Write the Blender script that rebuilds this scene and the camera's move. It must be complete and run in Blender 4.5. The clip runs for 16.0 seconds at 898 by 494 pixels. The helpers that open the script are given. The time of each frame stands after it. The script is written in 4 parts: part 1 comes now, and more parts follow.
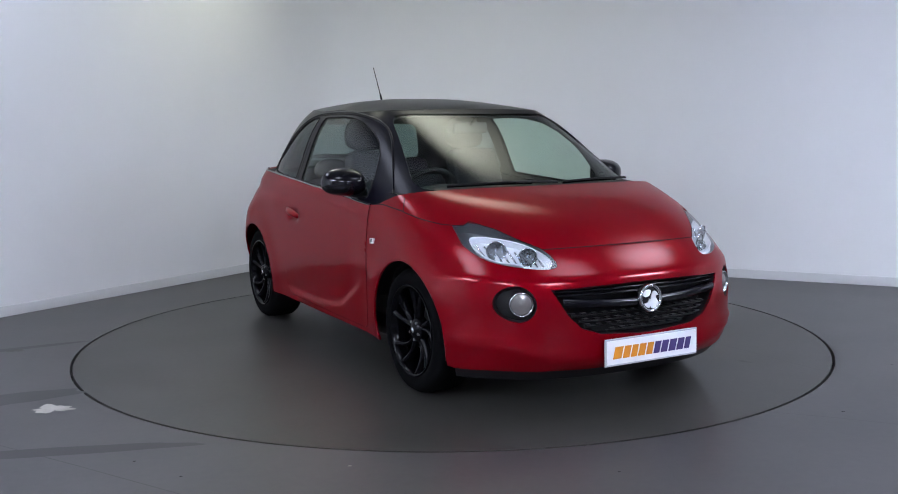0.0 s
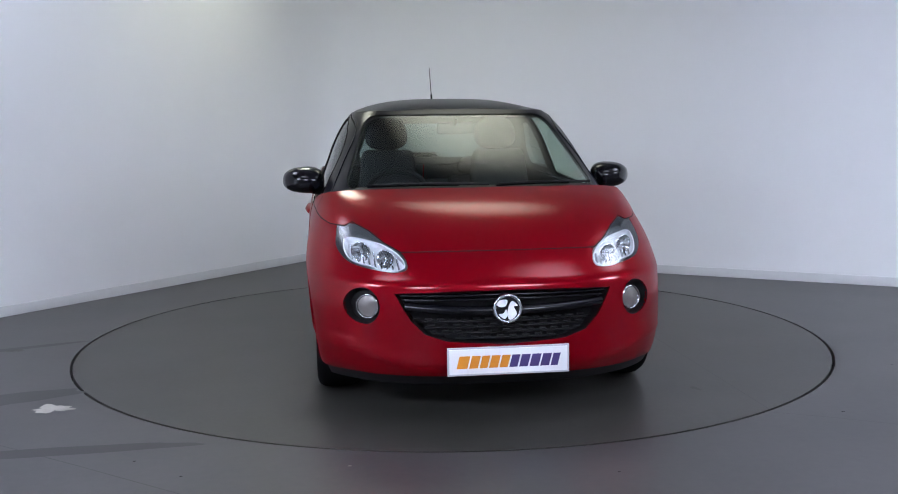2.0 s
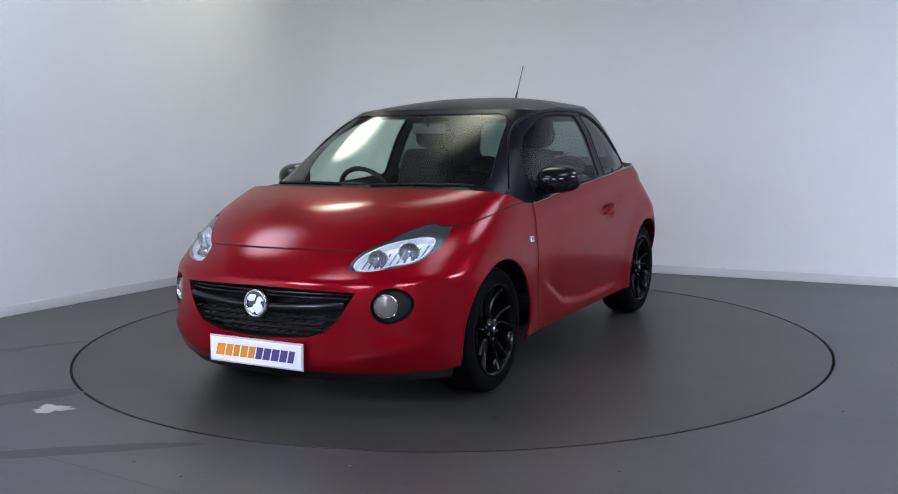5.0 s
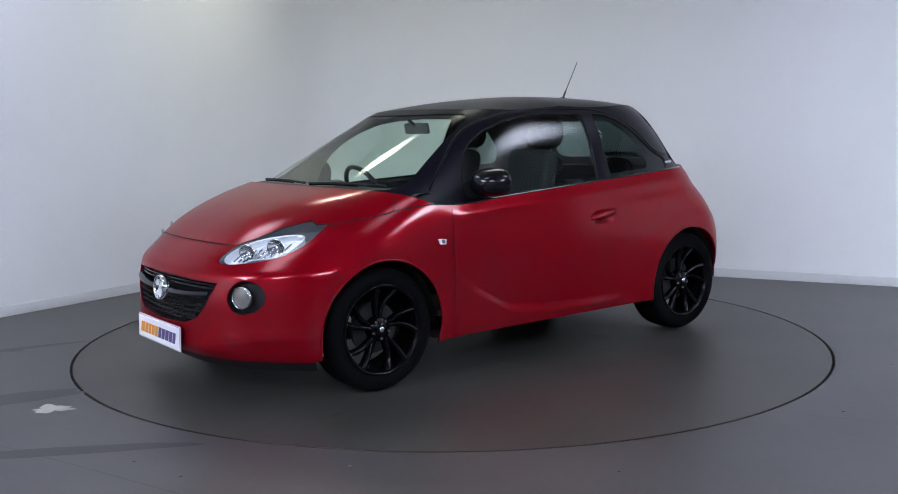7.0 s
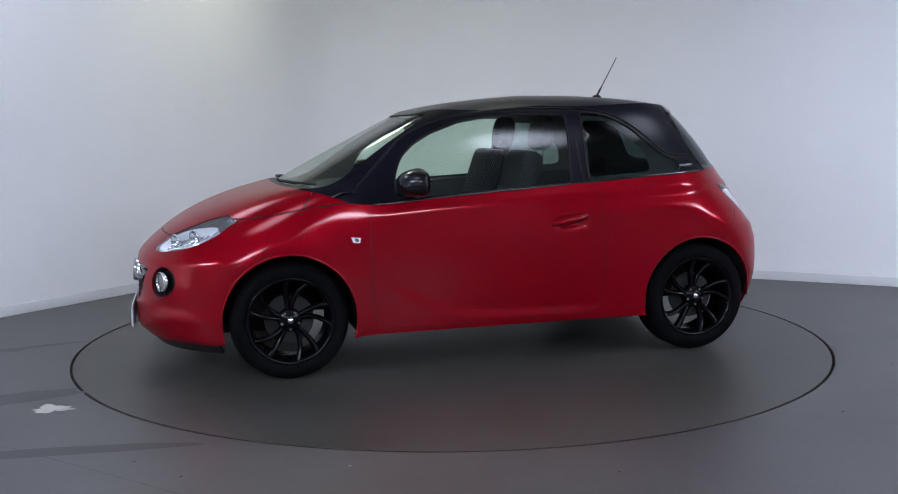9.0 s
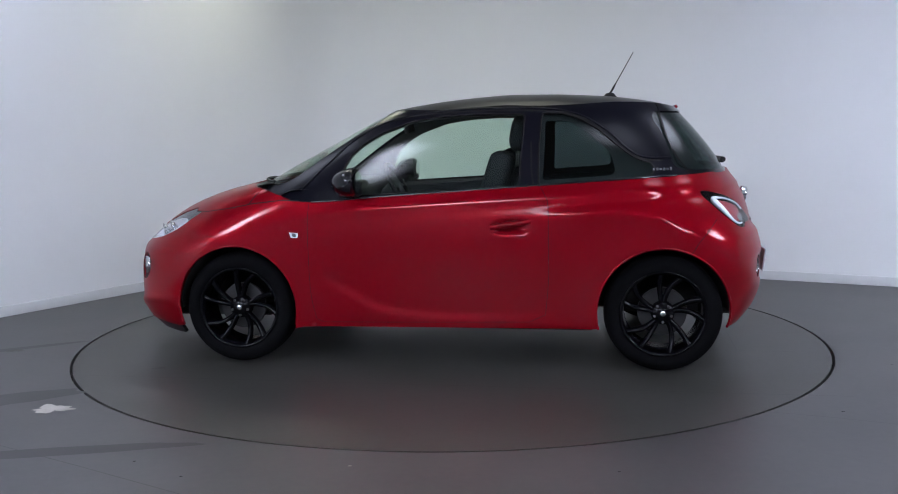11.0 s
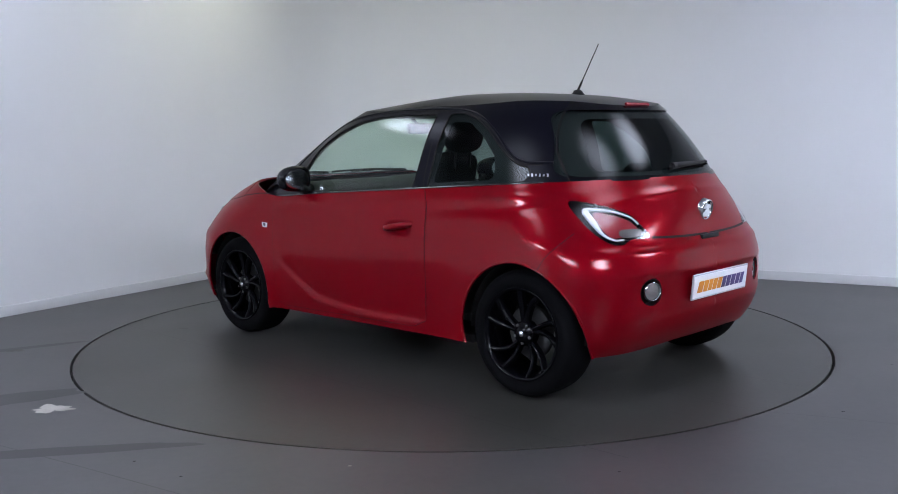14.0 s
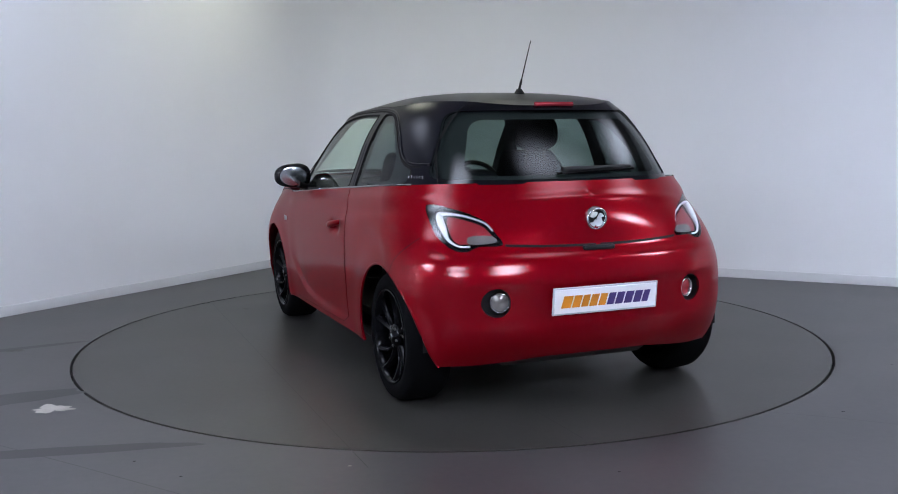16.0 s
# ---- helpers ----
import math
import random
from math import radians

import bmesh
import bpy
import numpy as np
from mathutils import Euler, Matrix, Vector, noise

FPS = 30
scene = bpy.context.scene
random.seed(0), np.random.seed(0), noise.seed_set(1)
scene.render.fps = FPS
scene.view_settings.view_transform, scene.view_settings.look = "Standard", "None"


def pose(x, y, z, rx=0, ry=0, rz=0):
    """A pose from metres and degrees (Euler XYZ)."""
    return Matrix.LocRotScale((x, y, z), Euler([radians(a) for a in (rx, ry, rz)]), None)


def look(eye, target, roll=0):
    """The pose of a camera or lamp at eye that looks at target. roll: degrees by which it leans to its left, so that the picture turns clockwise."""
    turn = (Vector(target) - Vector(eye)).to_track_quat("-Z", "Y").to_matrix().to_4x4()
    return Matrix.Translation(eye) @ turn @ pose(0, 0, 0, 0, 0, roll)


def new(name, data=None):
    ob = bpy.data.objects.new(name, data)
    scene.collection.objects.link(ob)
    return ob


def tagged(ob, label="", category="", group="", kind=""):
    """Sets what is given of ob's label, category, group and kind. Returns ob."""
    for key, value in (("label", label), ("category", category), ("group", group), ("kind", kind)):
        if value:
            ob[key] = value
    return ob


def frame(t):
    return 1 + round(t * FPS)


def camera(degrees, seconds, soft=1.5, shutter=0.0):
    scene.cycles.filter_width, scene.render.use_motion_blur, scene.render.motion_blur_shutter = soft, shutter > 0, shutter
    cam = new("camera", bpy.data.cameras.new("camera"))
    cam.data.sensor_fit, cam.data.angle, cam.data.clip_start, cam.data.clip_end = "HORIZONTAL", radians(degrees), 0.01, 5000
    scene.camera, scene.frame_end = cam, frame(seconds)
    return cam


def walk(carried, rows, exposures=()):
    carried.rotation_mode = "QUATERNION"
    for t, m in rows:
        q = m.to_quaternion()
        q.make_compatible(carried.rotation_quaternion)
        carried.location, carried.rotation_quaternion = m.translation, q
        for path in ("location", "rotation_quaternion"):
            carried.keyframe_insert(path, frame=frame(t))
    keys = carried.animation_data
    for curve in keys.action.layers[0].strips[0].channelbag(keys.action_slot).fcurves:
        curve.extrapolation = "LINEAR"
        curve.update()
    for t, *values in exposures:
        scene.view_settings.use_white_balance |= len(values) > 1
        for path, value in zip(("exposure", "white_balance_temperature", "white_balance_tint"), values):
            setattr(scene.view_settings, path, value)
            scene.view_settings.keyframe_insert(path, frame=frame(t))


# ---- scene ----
from mathutils.geometry import delaunay_2d_cdt

cam = camera(49.65, 16.0, soft=1.0)
EYE = (0.0, -5.977, 1.281)
CAMERA_POSE = look(EYE, (EYE[0] - 0.00174 * 10, EYE[1] + 10.0, EYE[2] - 10 * math.tan(radians(6.944))), -0.713)
walk(cam, [(0.0, CAMERA_POSE), (16.0, CAMERA_POSE)], [(0.0, 0.75, 6500, 10), (16.0, 0.75, 6500, 10)])

# ---- light: a showroom with no daylight, lit by ceiling panels ----
world = bpy.data.worlds.new("world")
world.use_nodes = True
world.node_tree.nodes["Background"].inputs[0].default_value = (0.5, 0.55, 0.65, 1)
world.node_tree.nodes["Background"].inputs[1].default_value = 0.02
scene.world = world
CEILING = 3.3


COOL, WARM = (0.74, 0.805, 1.0), (0.97, 1.0, 0.84)
# x, y, length, width, strength, colour, turn: a ring of soft panels round the turntable, then four added fill panels
LAMPS = [(3.0, -0.5, 2.3, 2.0, 7.5, COOL, 90), (-2.5, 0.15, 1.7, 1.3, 8.0, COOL, 58), (-1.6, -2.45, 1.8, 1.4, 7.5, COOL, 0), (1.6, -2.15, 2.1, 1.7, 5.0, COOL, 0),
         (-1.38, 1.95, 1.0, 0.9, 14.0, WARM, 58), (0.30, 1.15, 2.4, 1.7, 2.8, WARM, -12),
         # unseen fill added behind and beside the camera to brighten the walls evenly
         (-5.0, -5.0, 3.0, 2.2, 50.0, COOL, 0), (5.9, -3.0, 3.0, 2.2, 40.0, COOL, 0), (2.5, -7.3, 3.2, 2.4, 44.0, COOL, 0), (-1.9, -7.5, 3.2, 2.4, 36.0, COOL, 0)]

# ---- materials ----


def material(name, colour, rough=0.5, metal=0.0, coat=0.0, grain=0.0, scale=40.0, bump=0.0, second=None, spread=3.0, coat_rough=0.05, specular=0.5):
    """A principled material with two scales of colour variation and a fine bump."""
    m = bpy.data.materials.new(name)
    m.use_nodes = True
    nodes, links = m.node_tree.nodes, m.node_tree.links
    b = nodes["Principled BSDF"]
    b.inputs["Roughness"].default_value, b.inputs["Metallic"].default_value = rough, metal
    b.inputs["Coat Weight"].default_value, b.inputs["Coat Roughness"].default_value = coat, coat_rough
    b.inputs["Specular IOR Level"].default_value = specular
    b.inputs["Base Color"].default_value = (*colour, 1)
    if grain or bump or second:
        place = nodes.new("ShaderNodeTexCoord")
        fine, wide = nodes.new("ShaderNodeTexNoise"), nodes.new("ShaderNodeTexNoise")
        fine.inputs["Scale"].default_value, wide.inputs["Scale"].default_value = scale, spread
        fine.inputs["Detail"].default_value, wide.inputs["Detail"].default_value = 7 if scale < 50 else 3, 6
        for n in (fine, wide):
            links.new(place.outputs["Object"], n.inputs["Vector"])
        if grain or second:
            ramp = nodes.new("ShaderNodeMix")
            ramp.data_type = "RGBA"
            other = second or tuple(c * (1 - grain) for c in colour)
            ramp.inputs[6].default_value, ramp.inputs[7].default_value = (*colour, 1), (*other, 1)
            mixed = nodes.new("ShaderNodeMath")
            mixed.operation = "MULTIPLY_ADD"
            links.new(fine.outputs["Fac"], mixed.inputs[0])
            mixed.inputs[1].default_value = 0.6
            shift = nodes.new("ShaderNodeMath")
            shift.operation = "MULTIPLY_ADD"
            links.new(wide.outputs["Fac"], shift.inputs[0])
            shift.inputs[1].default_value, shift.inputs[2].default_value = 1.6, -0.6
            links.new(shift.outputs[0], mixed.inputs[2])
            mixed.use_clamp = True
            links.new(mixed.outputs[0], ramp.inputs[0])
            links.new(ramp.outputs[2], b.inputs["Base Color"])
        if bump:
            relief = nodes.new("ShaderNodeBump")
            relief.inputs["Strength"].default_value, relief.inputs["Distance"].default_value = 0.4, bump
            links.new(fine.outputs["Fac"], relief.inputs["Height"])
            links.new(relief.outputs[0], b.inputs["Normal"])
    return m


def pane(name, tint, rough=0.025, least=0.06):
    """Thin glass: what is behind shows tinted, and the surface mirrors more at grazing angles, alike from both sides."""
    m = bpy.data.materials.new(name)
    m.use_nodes = True
    nodes, links = m.node_tree.nodes, m.node_tree.links
    nodes.remove(nodes["Principled BSDF"])
    clear, gloss, mix, edge = (nodes.new(k) for k in ("ShaderNodeBsdfTransparent", "ShaderNodeBsdfGlossy", "ShaderNodeMixShader", "ShaderNodeLayerWeight"))
    power, amount = nodes.new("ShaderNodeMath"), nodes.new("ShaderNodeMath")
    power.operation, amount.operation = "POWER", "MULTIPLY_ADD"
    clear.inputs[0].default_value = (*tint, 1)
    gloss.inputs["Roughness"].default_value = rough
    edge.inputs["Blend"].default_value = 0.5
    links.new(edge.outputs["Facing"], power.inputs[0])
    power.inputs[1].default_value = 5.0
    links.new(power.outputs[0], amount.inputs[0])
    amount.inputs[1].default_value, amount.inputs[2].default_value = 0.85, least
    links.new(amount.outputs[0], mix.inputs[0])
    links.new(clear.outputs[0], mix.inputs[1])
    links.new(gloss.outputs[0], mix.inputs[2])
    links.new(mix.outputs[0], nodes["Material Output"].inputs[0])
    return m


def soft_diffuser(name, colour, strength, sx, sy):
    """A lamp's diffuser, brightest in its middle and fading to its rim."""
    m = bpy.data.materials.new(name)
    m.use_nodes = True
    nodes, links = m.node_tree.nodes, m.node_tree.links
    b, place, scale, length, ramp = nodes["Principled BSDF"], nodes.new("ShaderNodeTexCoord"), nodes.new("ShaderNodeVectorMath"), nodes.new("ShaderNodeVectorMath"), nodes.new("ShaderNodeMapRange")
    scale.operation, length.operation = "MULTIPLY", "LENGTH"
    scale.inputs[1].default_value = (2 / sx, 2 / sy, 0)
    links.new(place.outputs["Object"], scale.inputs[0])
    links.new(scale.outputs[0], length.inputs[0])
    links.new(length.outputs["Value"], ramp.inputs["Value"])
    ramp.interpolation_type = "SMOOTHERSTEP"
    ramp.inputs["From Min"].default_value, ramp.inputs["From Max"].default_value = 0.05, 1.0
    ramp.inputs["To Min"].default_value, ramp.inputs["To Max"].default_value = strength, 0.02
    b.inputs["Base Color"].default_value = (0.4, 0.4, 0.4, 1)
    b.inputs["Emission Color"].default_value = (*colour, 1)
    links.new(ramp.outputs[0], b.inputs["Emission Strength"])
    return m


def car_paint():
    """Red metallic lacquer: fine flakes under a clear coat."""
    m = material("red_paint", (0.36, 0.002, 0.012), 0.30, 0.30, 0.38, coat_rough=0.10, specular=0.05)
    nodes, links = m.node_tree.nodes, m.node_tree.links
    b, place, flake = nodes["Principled BSDF"], nodes.new("ShaderNodeTexCoord"), nodes.new("ShaderNodeTexVoronoi")
    flake.inputs["Scale"].default_value = 900
    links.new(place.outputs["Object"], flake.inputs["Vector"])
    b.inputs["Specular Tint"].default_value = (0.75, 0.03, 0.06, 1)
    ramp = nodes.new("ShaderNodeMix")
    ramp.data_type = "RGBA"
    ramp.inputs[6].default_value, ramp.inputs[7].default_value = (0.165, 0.0004, 0.004, 1), (0.220, 0.0008, 0.007, 1)
    links.new(flake.outputs["Color"], ramp.inputs[0])
    links.new(ramp.outputs[2], b.inputs["Base Color"])
    return m


RED = car_paint()
BLACK_PAINT = material("black_paint", (0.005, 0.005, 0.009), 0.28, 0.0, 0.0, grain=0.3, scale=600, specular=0.12)
GLOSS_BLACK = material("gloss_black", (0.004, 0.004, 0.006), 0.12, 0.0, 0.8)
MIRROR_BLACK = material("mirror_black", (0.004, 0.004, 0.006), 0.18, 0.0, 0.15, specular=0.25)
GLAZED = material("glazed_black", (0.003, 0.003, 0.005), 0.12, 0.0, 0.0, specular=0.4)
PLASTIC = material("black_plastic", (0.007, 0.007, 0.008), 0.55, grain=0.3, scale=300, bump=0.0004, specular=0.3)
SEAM = material("shut_line", (0.003, 0.002, 0.002), 0.9)
RUBBER = material("tyre_rubber", (0.004, 0.004, 0.0045), 0.8, grain=0.35, scale=120, bump=0.0006, specular=0.04)
RIM = material("rim_black", (0.002, 0.002, 0.003), 0.2, 0.0, 0.0, grain=0.3, scale=200, specular=0.12)
BRAKE = material("brake_iron", (0.018, 0.018, 0.018), 0.6, 0.2, grain=0.4, scale=60)
STEEL = material("dull_steel", (0.10, 0.098, 0.095), 0.5, 0.6, grain=0.4, scale=60)
CHROME = material("chrome", (0.62, 0.63, 0.65), 0.14, 1.0)
# mostly diffuse near-white: the silvering's bright reflections are put into the colour
PAINTED_SHINE = material("reflector", (0.90, 0.92, 0.96), 0.25, 0.25)
LAMP_GREY = material("lamp_housing", (0.13, 0.14, 0.15), 0.35, 0.4)
LAMP_RED = material("lamp_red", (0.30, 0.018, 0.028), 0.25, 0.0, 0.15, grain=0.25, scale=220)
LAMP_WHITE = material("lamp_white", (0.75, 0.77, 0.82), 0.3, 0.1, 0.1)
FABRIC = material("seat_fabric", (0.026, 0.028, 0.032), 0.9, grain=0.4, scale=500, bump=0.0006, specular=0.1)
TRIM = material("cabin_trim", (0.048, 0.051, 0.055), 0.7, grain=0.3, scale=250, bump=0.0004, specular=0.2)
PILLAR_TRIM = material("pillar_trim", (0.10, 0.103, 0.10), 0.9, grain=0.2, scale=300)
HEADLINER = material("headliner", (0.34, 0.35, 0.34), 0.95, grain=0.2, scale=400)
CLEAR = pane("clear_cover", (0.93, 0.95, 0.96), least=0.05)
CLEAR_LENS = material("clear_lens", (0.20, 0.185, 0.175), 0.25, 0.25, 0.2, grain=0.3, scale=150)
GLASS = pane("tinted_glass", (0.79, 0.91, 0.82))
DARK_GLASS = pane("privacy_glass", (0.20, 0.255, 0.25), least=0.028)
PLATE_WHITE = material("plate_white", (0.85, 0.85, 0.88), 0.4, grain=0.05, scale=90)
ORANGE = material("orange_print", (0.72, 0.26, 0.015), 0.45, grain=0.1, scale=200)
PURPLE = material("purple_print", (0.06, 0.035, 0.16), 0.45, grain=0.1, scale=200)
WALL = material("wall_paint", (0.76, 0.77, 0.78), 0.75, grain=0.05, scale=3.0, bump=0.0006, spread=0.5)
BACK_WALL = material("back_wall_paint", (0.15, 0.15, 0.16), 0.8, grain=0.08, scale=3.0, spread=0.5)
SKIRTING = material("skirting_paint", (0.56, 0.57, 0.58), 0.5, grain=0.1, scale=8, spread=1.0)
CEILING_PAINT = material("ceiling_paint", (0.48, 0.48, 0.49), 0.85, grain=0.05, scale=6)
FLOOR = material("floor_paint", (0.055, 0.051, 0.050), 0.42, grain=0.34, scale=26.0, bump=0.0003, second=(0.022, 0.022, 0.023), spread=1.3, specular=0.7)
TABLE = material("turntable_paint", (0.043, 0.041, 0.037), 0.42, grain=0.28, scale=30.0, bump=0.0002, second=(0.017, 0.017, 0.013), spread=1.6, specular=0.55)
PIT = material("ring_gap", (0.006, 0.006, 0.006), 0.9)
PALE = material("bare_patch", (0.42, 0.40, 0.36), 0.8, grain=0.4, scale=25)

# ---- mesh helpers ----


def link(name, bm, mat, parent=None, label="", smooth=True):
    mesh = bpy.data.meshes.new(name)
    bm.normal_update()
    bm.to_mesh(mesh)
    bm.free()
    mesh.materials.append(mat)
    if smooth:
        mesh.polygons.foreach_set("use_smooth", [True] * len(mesh.polygons))
    ob = new(name, mesh)
    ob.parent = parent
    return tagged(ob, label)


def part(name, bm, mat, parent, label="", smooth=True):
    return link(name, bm, mat, parent, label, smooth)


def sharp(ob, degrees=35):
    """Keeps edges sharper than that crisp under smooth shading."""
    bm = bmesh.new()
    bm.from_mesh(ob.data)
    for e in bm.edges:
        e.smooth = len(e.link_faces) != 2 or e.calc_face_angle(0) < radians(degrees)
    bm.to_mesh(ob.data)
    bm.free()
    return ob


def thick(ob, depth):
    mod = ob.modifiers.new("thickness", "SOLIDIFY")
    mod.thickness, mod.offset = depth, -1
    return ob


def box_into(bm, x, y, z, sx, sy, sz, bevel=0.0, m=None):
    """A box centred at x, y, z with bevelled edges."""
    made = bmesh.ops.create_cube(bm, size=1.0)["verts"]
    for v in made:
        v.co = Vector((v.co.x * sx, v.co.y * sy, v.co.z * sz))
    if bevel:
        edges = {e for v in made for e in v.link_edges}
        made = bmesh.ops.bevel(bm, geom=list(edges), offset=bevel, segments=3, profile=0.6, affect="EDGES")["verts"]
        made = list({w for v in made for f in v.link_faces for w in f.verts})
    shift = Matrix.Translation((x, y, z)) @ (m or Matrix())
    for v in made:
        v.co = shift @ v.co
    return made


def lathe_into(bm, profile, steps=48, axis="y", arc=(0.0, 2 * math.pi), m=None):
    """Turns (radius, along) pairs round an axis."""
    rings = []
    whole = abs(arc[1] - arc[0] - 2 * math.pi) < 1e-6
    for i in range(steps if whole else steps + 1):
        a = arc[0] + (arc[1] - arc[0]) * i / steps
        c, s = math.cos(a), math.sin(a)
        ring = []
        for r, h in profile:
            co = Vector({"y": (r * c, h, r * s), "z": (r * c, r * s, h), "x": (h, r * c, r * s)}[axis])
            ring.append(bm.verts.new(m @ co if m else co))
        rings.append(ring)
    for i in range(len(rings) if whole else len(rings) - 1):
        a, b = rings[i], rings[(i + 1) % len(rings)]
        for j in range(len(profile) - 1):
            bm.faces.new((a[j], a[j + 1], b[j + 1], b[j]))
    return rings


def tube_into(bm, points, radius, sides=8, closed=False):
    """A round bar along points; radius may be a function of the way along (0 to 1)."""
    pts = [Vector(p) for p in points]
    n, rings = len(pts), []
    for i, p in enumerate(pts):
        a = pts[(i - 1) % n] if closed or i else pts[0]
        b = pts[(i + 1) % n] if closed or i < n - 1 else pts[-1]
        way = (b - a).normalized()
        u = way.cross(Vector((0.13, 0.31, 0.94))).normalized()
        w = way.cross(u)
        r = radius(i / (n - 1)) if callable(radius) else radius
        rings.append([bm.verts.new(p + (u * math.cos(k * 2 * math.pi / sides) + w * math.sin(k * 2 * math.pi / sides)) * r) for k in range(sides)])
    for i in range(n if closed else n - 1):
        a, b = rings[i], rings[(i + 1) % n]
        for k in range(sides):
            bm.faces.new((a[k], a[(k + 1) % sides], b[(k + 1) % sides], b[k]))
    if not closed:
        bm.faces.new(rings[0])
        bm.faces.new(rings[-1][::-1])


def smooth_line(points, count=40):
    """A smooth line (Catmull-Rom) through 2D or 3D points."""
    p = [Vector(q) for q in points]
    p = [p[0] * 2 - p[1]] + p + [p[-1] * 2 - p[-2]]
    out, spans = [], len(p) - 3
    for k in range(count + 1):
        s = min(k / count * spans, spans - 1e-6)
        i, t = int(s), s - int(s)
        a, b, c, d = p[i:i + 4]
        out.append(0.5 * ((2 * b) + (c - a) * t + (2 * a - 5 * b + 4 * c - d) * t * t + (3 * b - a - 3 * c + d) * t ** 3))
    return out


def dense(points, gap=0.02, closed=True):
    """The same polygon with its edges cut to at most that length."""
    out, n = [], len(points)
    for i in range(n if closed else n - 1):
        a, b = Vector(points[i]), Vector(points[(i + 1) % n])
        k = max(1, math.ceil((b - a).length / gap))
        out += [a.lerp(b, j / k) for j in range(k)]
    return out if closed else out + [Vector(points[-1])]


def rounded(points, count=64):
    """A smooth closed line through a few points."""
    p = [Vector(q) for q in points]
    n, out = len(p), []
    for k in range(count):
        s = k / count * n
        i, t = int(s), s - int(s)
        a, b, c, d = (p[(i + j - 1) % n] for j in range(4))
        out.append(0.5 * ((2 * b) + (c - a) * t + (2 * a - 5 * b + 4 * c - d) * t * t + (3 * b - a - 3 * c + d) * t ** 3))
    return out


def within(poly, pts):
    """Which of the points lie inside a polygon."""
    p, q = np.array([tuple(v) for v in poly]), np.array(pts)
    inside = np.zeros(len(q), bool)
    for (x0, y0), (x1, y1) in zip(p, np.roll(p, -1, 0)):
        if y0 == y1:
            continue
        cross = ((y0 > q[:, 1]) != (y1 > q[:, 1])) & (q[:, 0] < (x1 - x0) * (q[:, 1] - y0) / (y1 - y0) + x0)
        inside ^= cross
    return inside


def sheet_into(bm, lift, outline, holes=(), du=0.03, dv=0.03, rows=None, flip=False):
    """Fills an outline with holes by small triangles and lifts it from its plane onto a surface."""
    loops = [list(outline)] + [list(h) for h in holes]
    verts, edges = [], []
    for loop in loops:
        k = len(verts)
        verts += [Vector((p[0], p[1])) for p in loop]
        edges += [(k + i, k + (i + 1) % len(loop)) for i in range(len(loop))]
    xs, ys = [v.x for v in verts], [v.y for v in verts]
    vs = rows or list(np.arange(min(ys) + dv * 0.7, max(ys), dv))
    grid = [(u + (j % 2) * du / 2, w) for j, w in enumerate(vs) for u in np.arange(min(xs) + du * 0.4, max(xs), du)]
    edge_pts = np.array([tuple(v) for v in verts])
    if grid:
        keep = within(loops[0], grid)
        for h in loops[1:]:
            keep &= ~within(h, grid)
        scale = np.array([du, dv if not rows else max(dv, 1e-3)])
        for g, k in zip(grid, keep):
            if k and np.min(np.sum(((edge_pts - g) / scale) ** 2, 1)) > 0.12:
                verts.append(Vector(g))
    co, _, faces, *_ = delaunay_2d_cdt(verts, edges, [], 0, 1e-6)
    mids = [tuple((co[a] + co[b] + co[c]) / 3) for a, b, c in faces]
    keep = within(loops[0], mids)
    for h in loops[1:]:
        keep &= ~within(h, mids)
    made = {}
    for f, k in zip(faces, keep):
        if not k:
            continue
        for i in f:
            if i not in made:
                made[i] = bm.verts.new(lift(co[i].x, co[i].y))
        try:
            bm.faces.new([made[i] for i in (reversed(f) if flip else f)])
        except ValueError:
            pass
    return bm


def sheet(*args, **kw):
    return sheet_into(bmesh.new(), *args, **kw)


def skirt_into(bm, lift_a, lift_b, loop, closed=True):
    """A band between two liftings of one line."""
    a, b = [bm.verts.new(lift_a(*p)) for p in loop], [bm.verts.new(lift_b(*p)) for p in loop]
    for i in range(len(loop) if closed else len(loop) - 1):
        j = (i + 1) % len(loop)
        bm.faces.new((a[i], a[j], b[j], b[i]))
    return bm


# ---- the car's outer surface: horizontal outlines that change with height ----
def spline(*pts):
    """A smooth monotone curve through (x, y) pairs."""
    xs, ys = [p[0] for p in pts], [p[1] for p in pts]
    n = len(xs)
    d = [(ys[i + 1] - ys[i]) / (xs[i + 1] - xs[i]) for i in range(n - 1)]
    m = [d[0]] + [0.0 if d[i - 1] * d[i] <= 0 else 2 * d[i - 1] * d[i] / (d[i - 1] + d[i]) for i in range(1, n - 1)] + [d[-1]]

    def value(x):
        x = min(max(x, xs[0]), xs[-1])
        i = 0
        while i < n - 2 and x > xs[i + 1]:
            i += 1
        h = xs[i + 1] - xs[i]
        t = (x - xs[i]) / h
        return ((2 * t ** 3 - 3 * t * t + 1) * ys[i] + (t ** 3 - 2 * t * t + t) * h * m[i]
                + (-2 * t ** 3 + 3 * t * t) * ys[i + 1] + (t ** 3 - t * t) * h * m[i + 1])
    return value


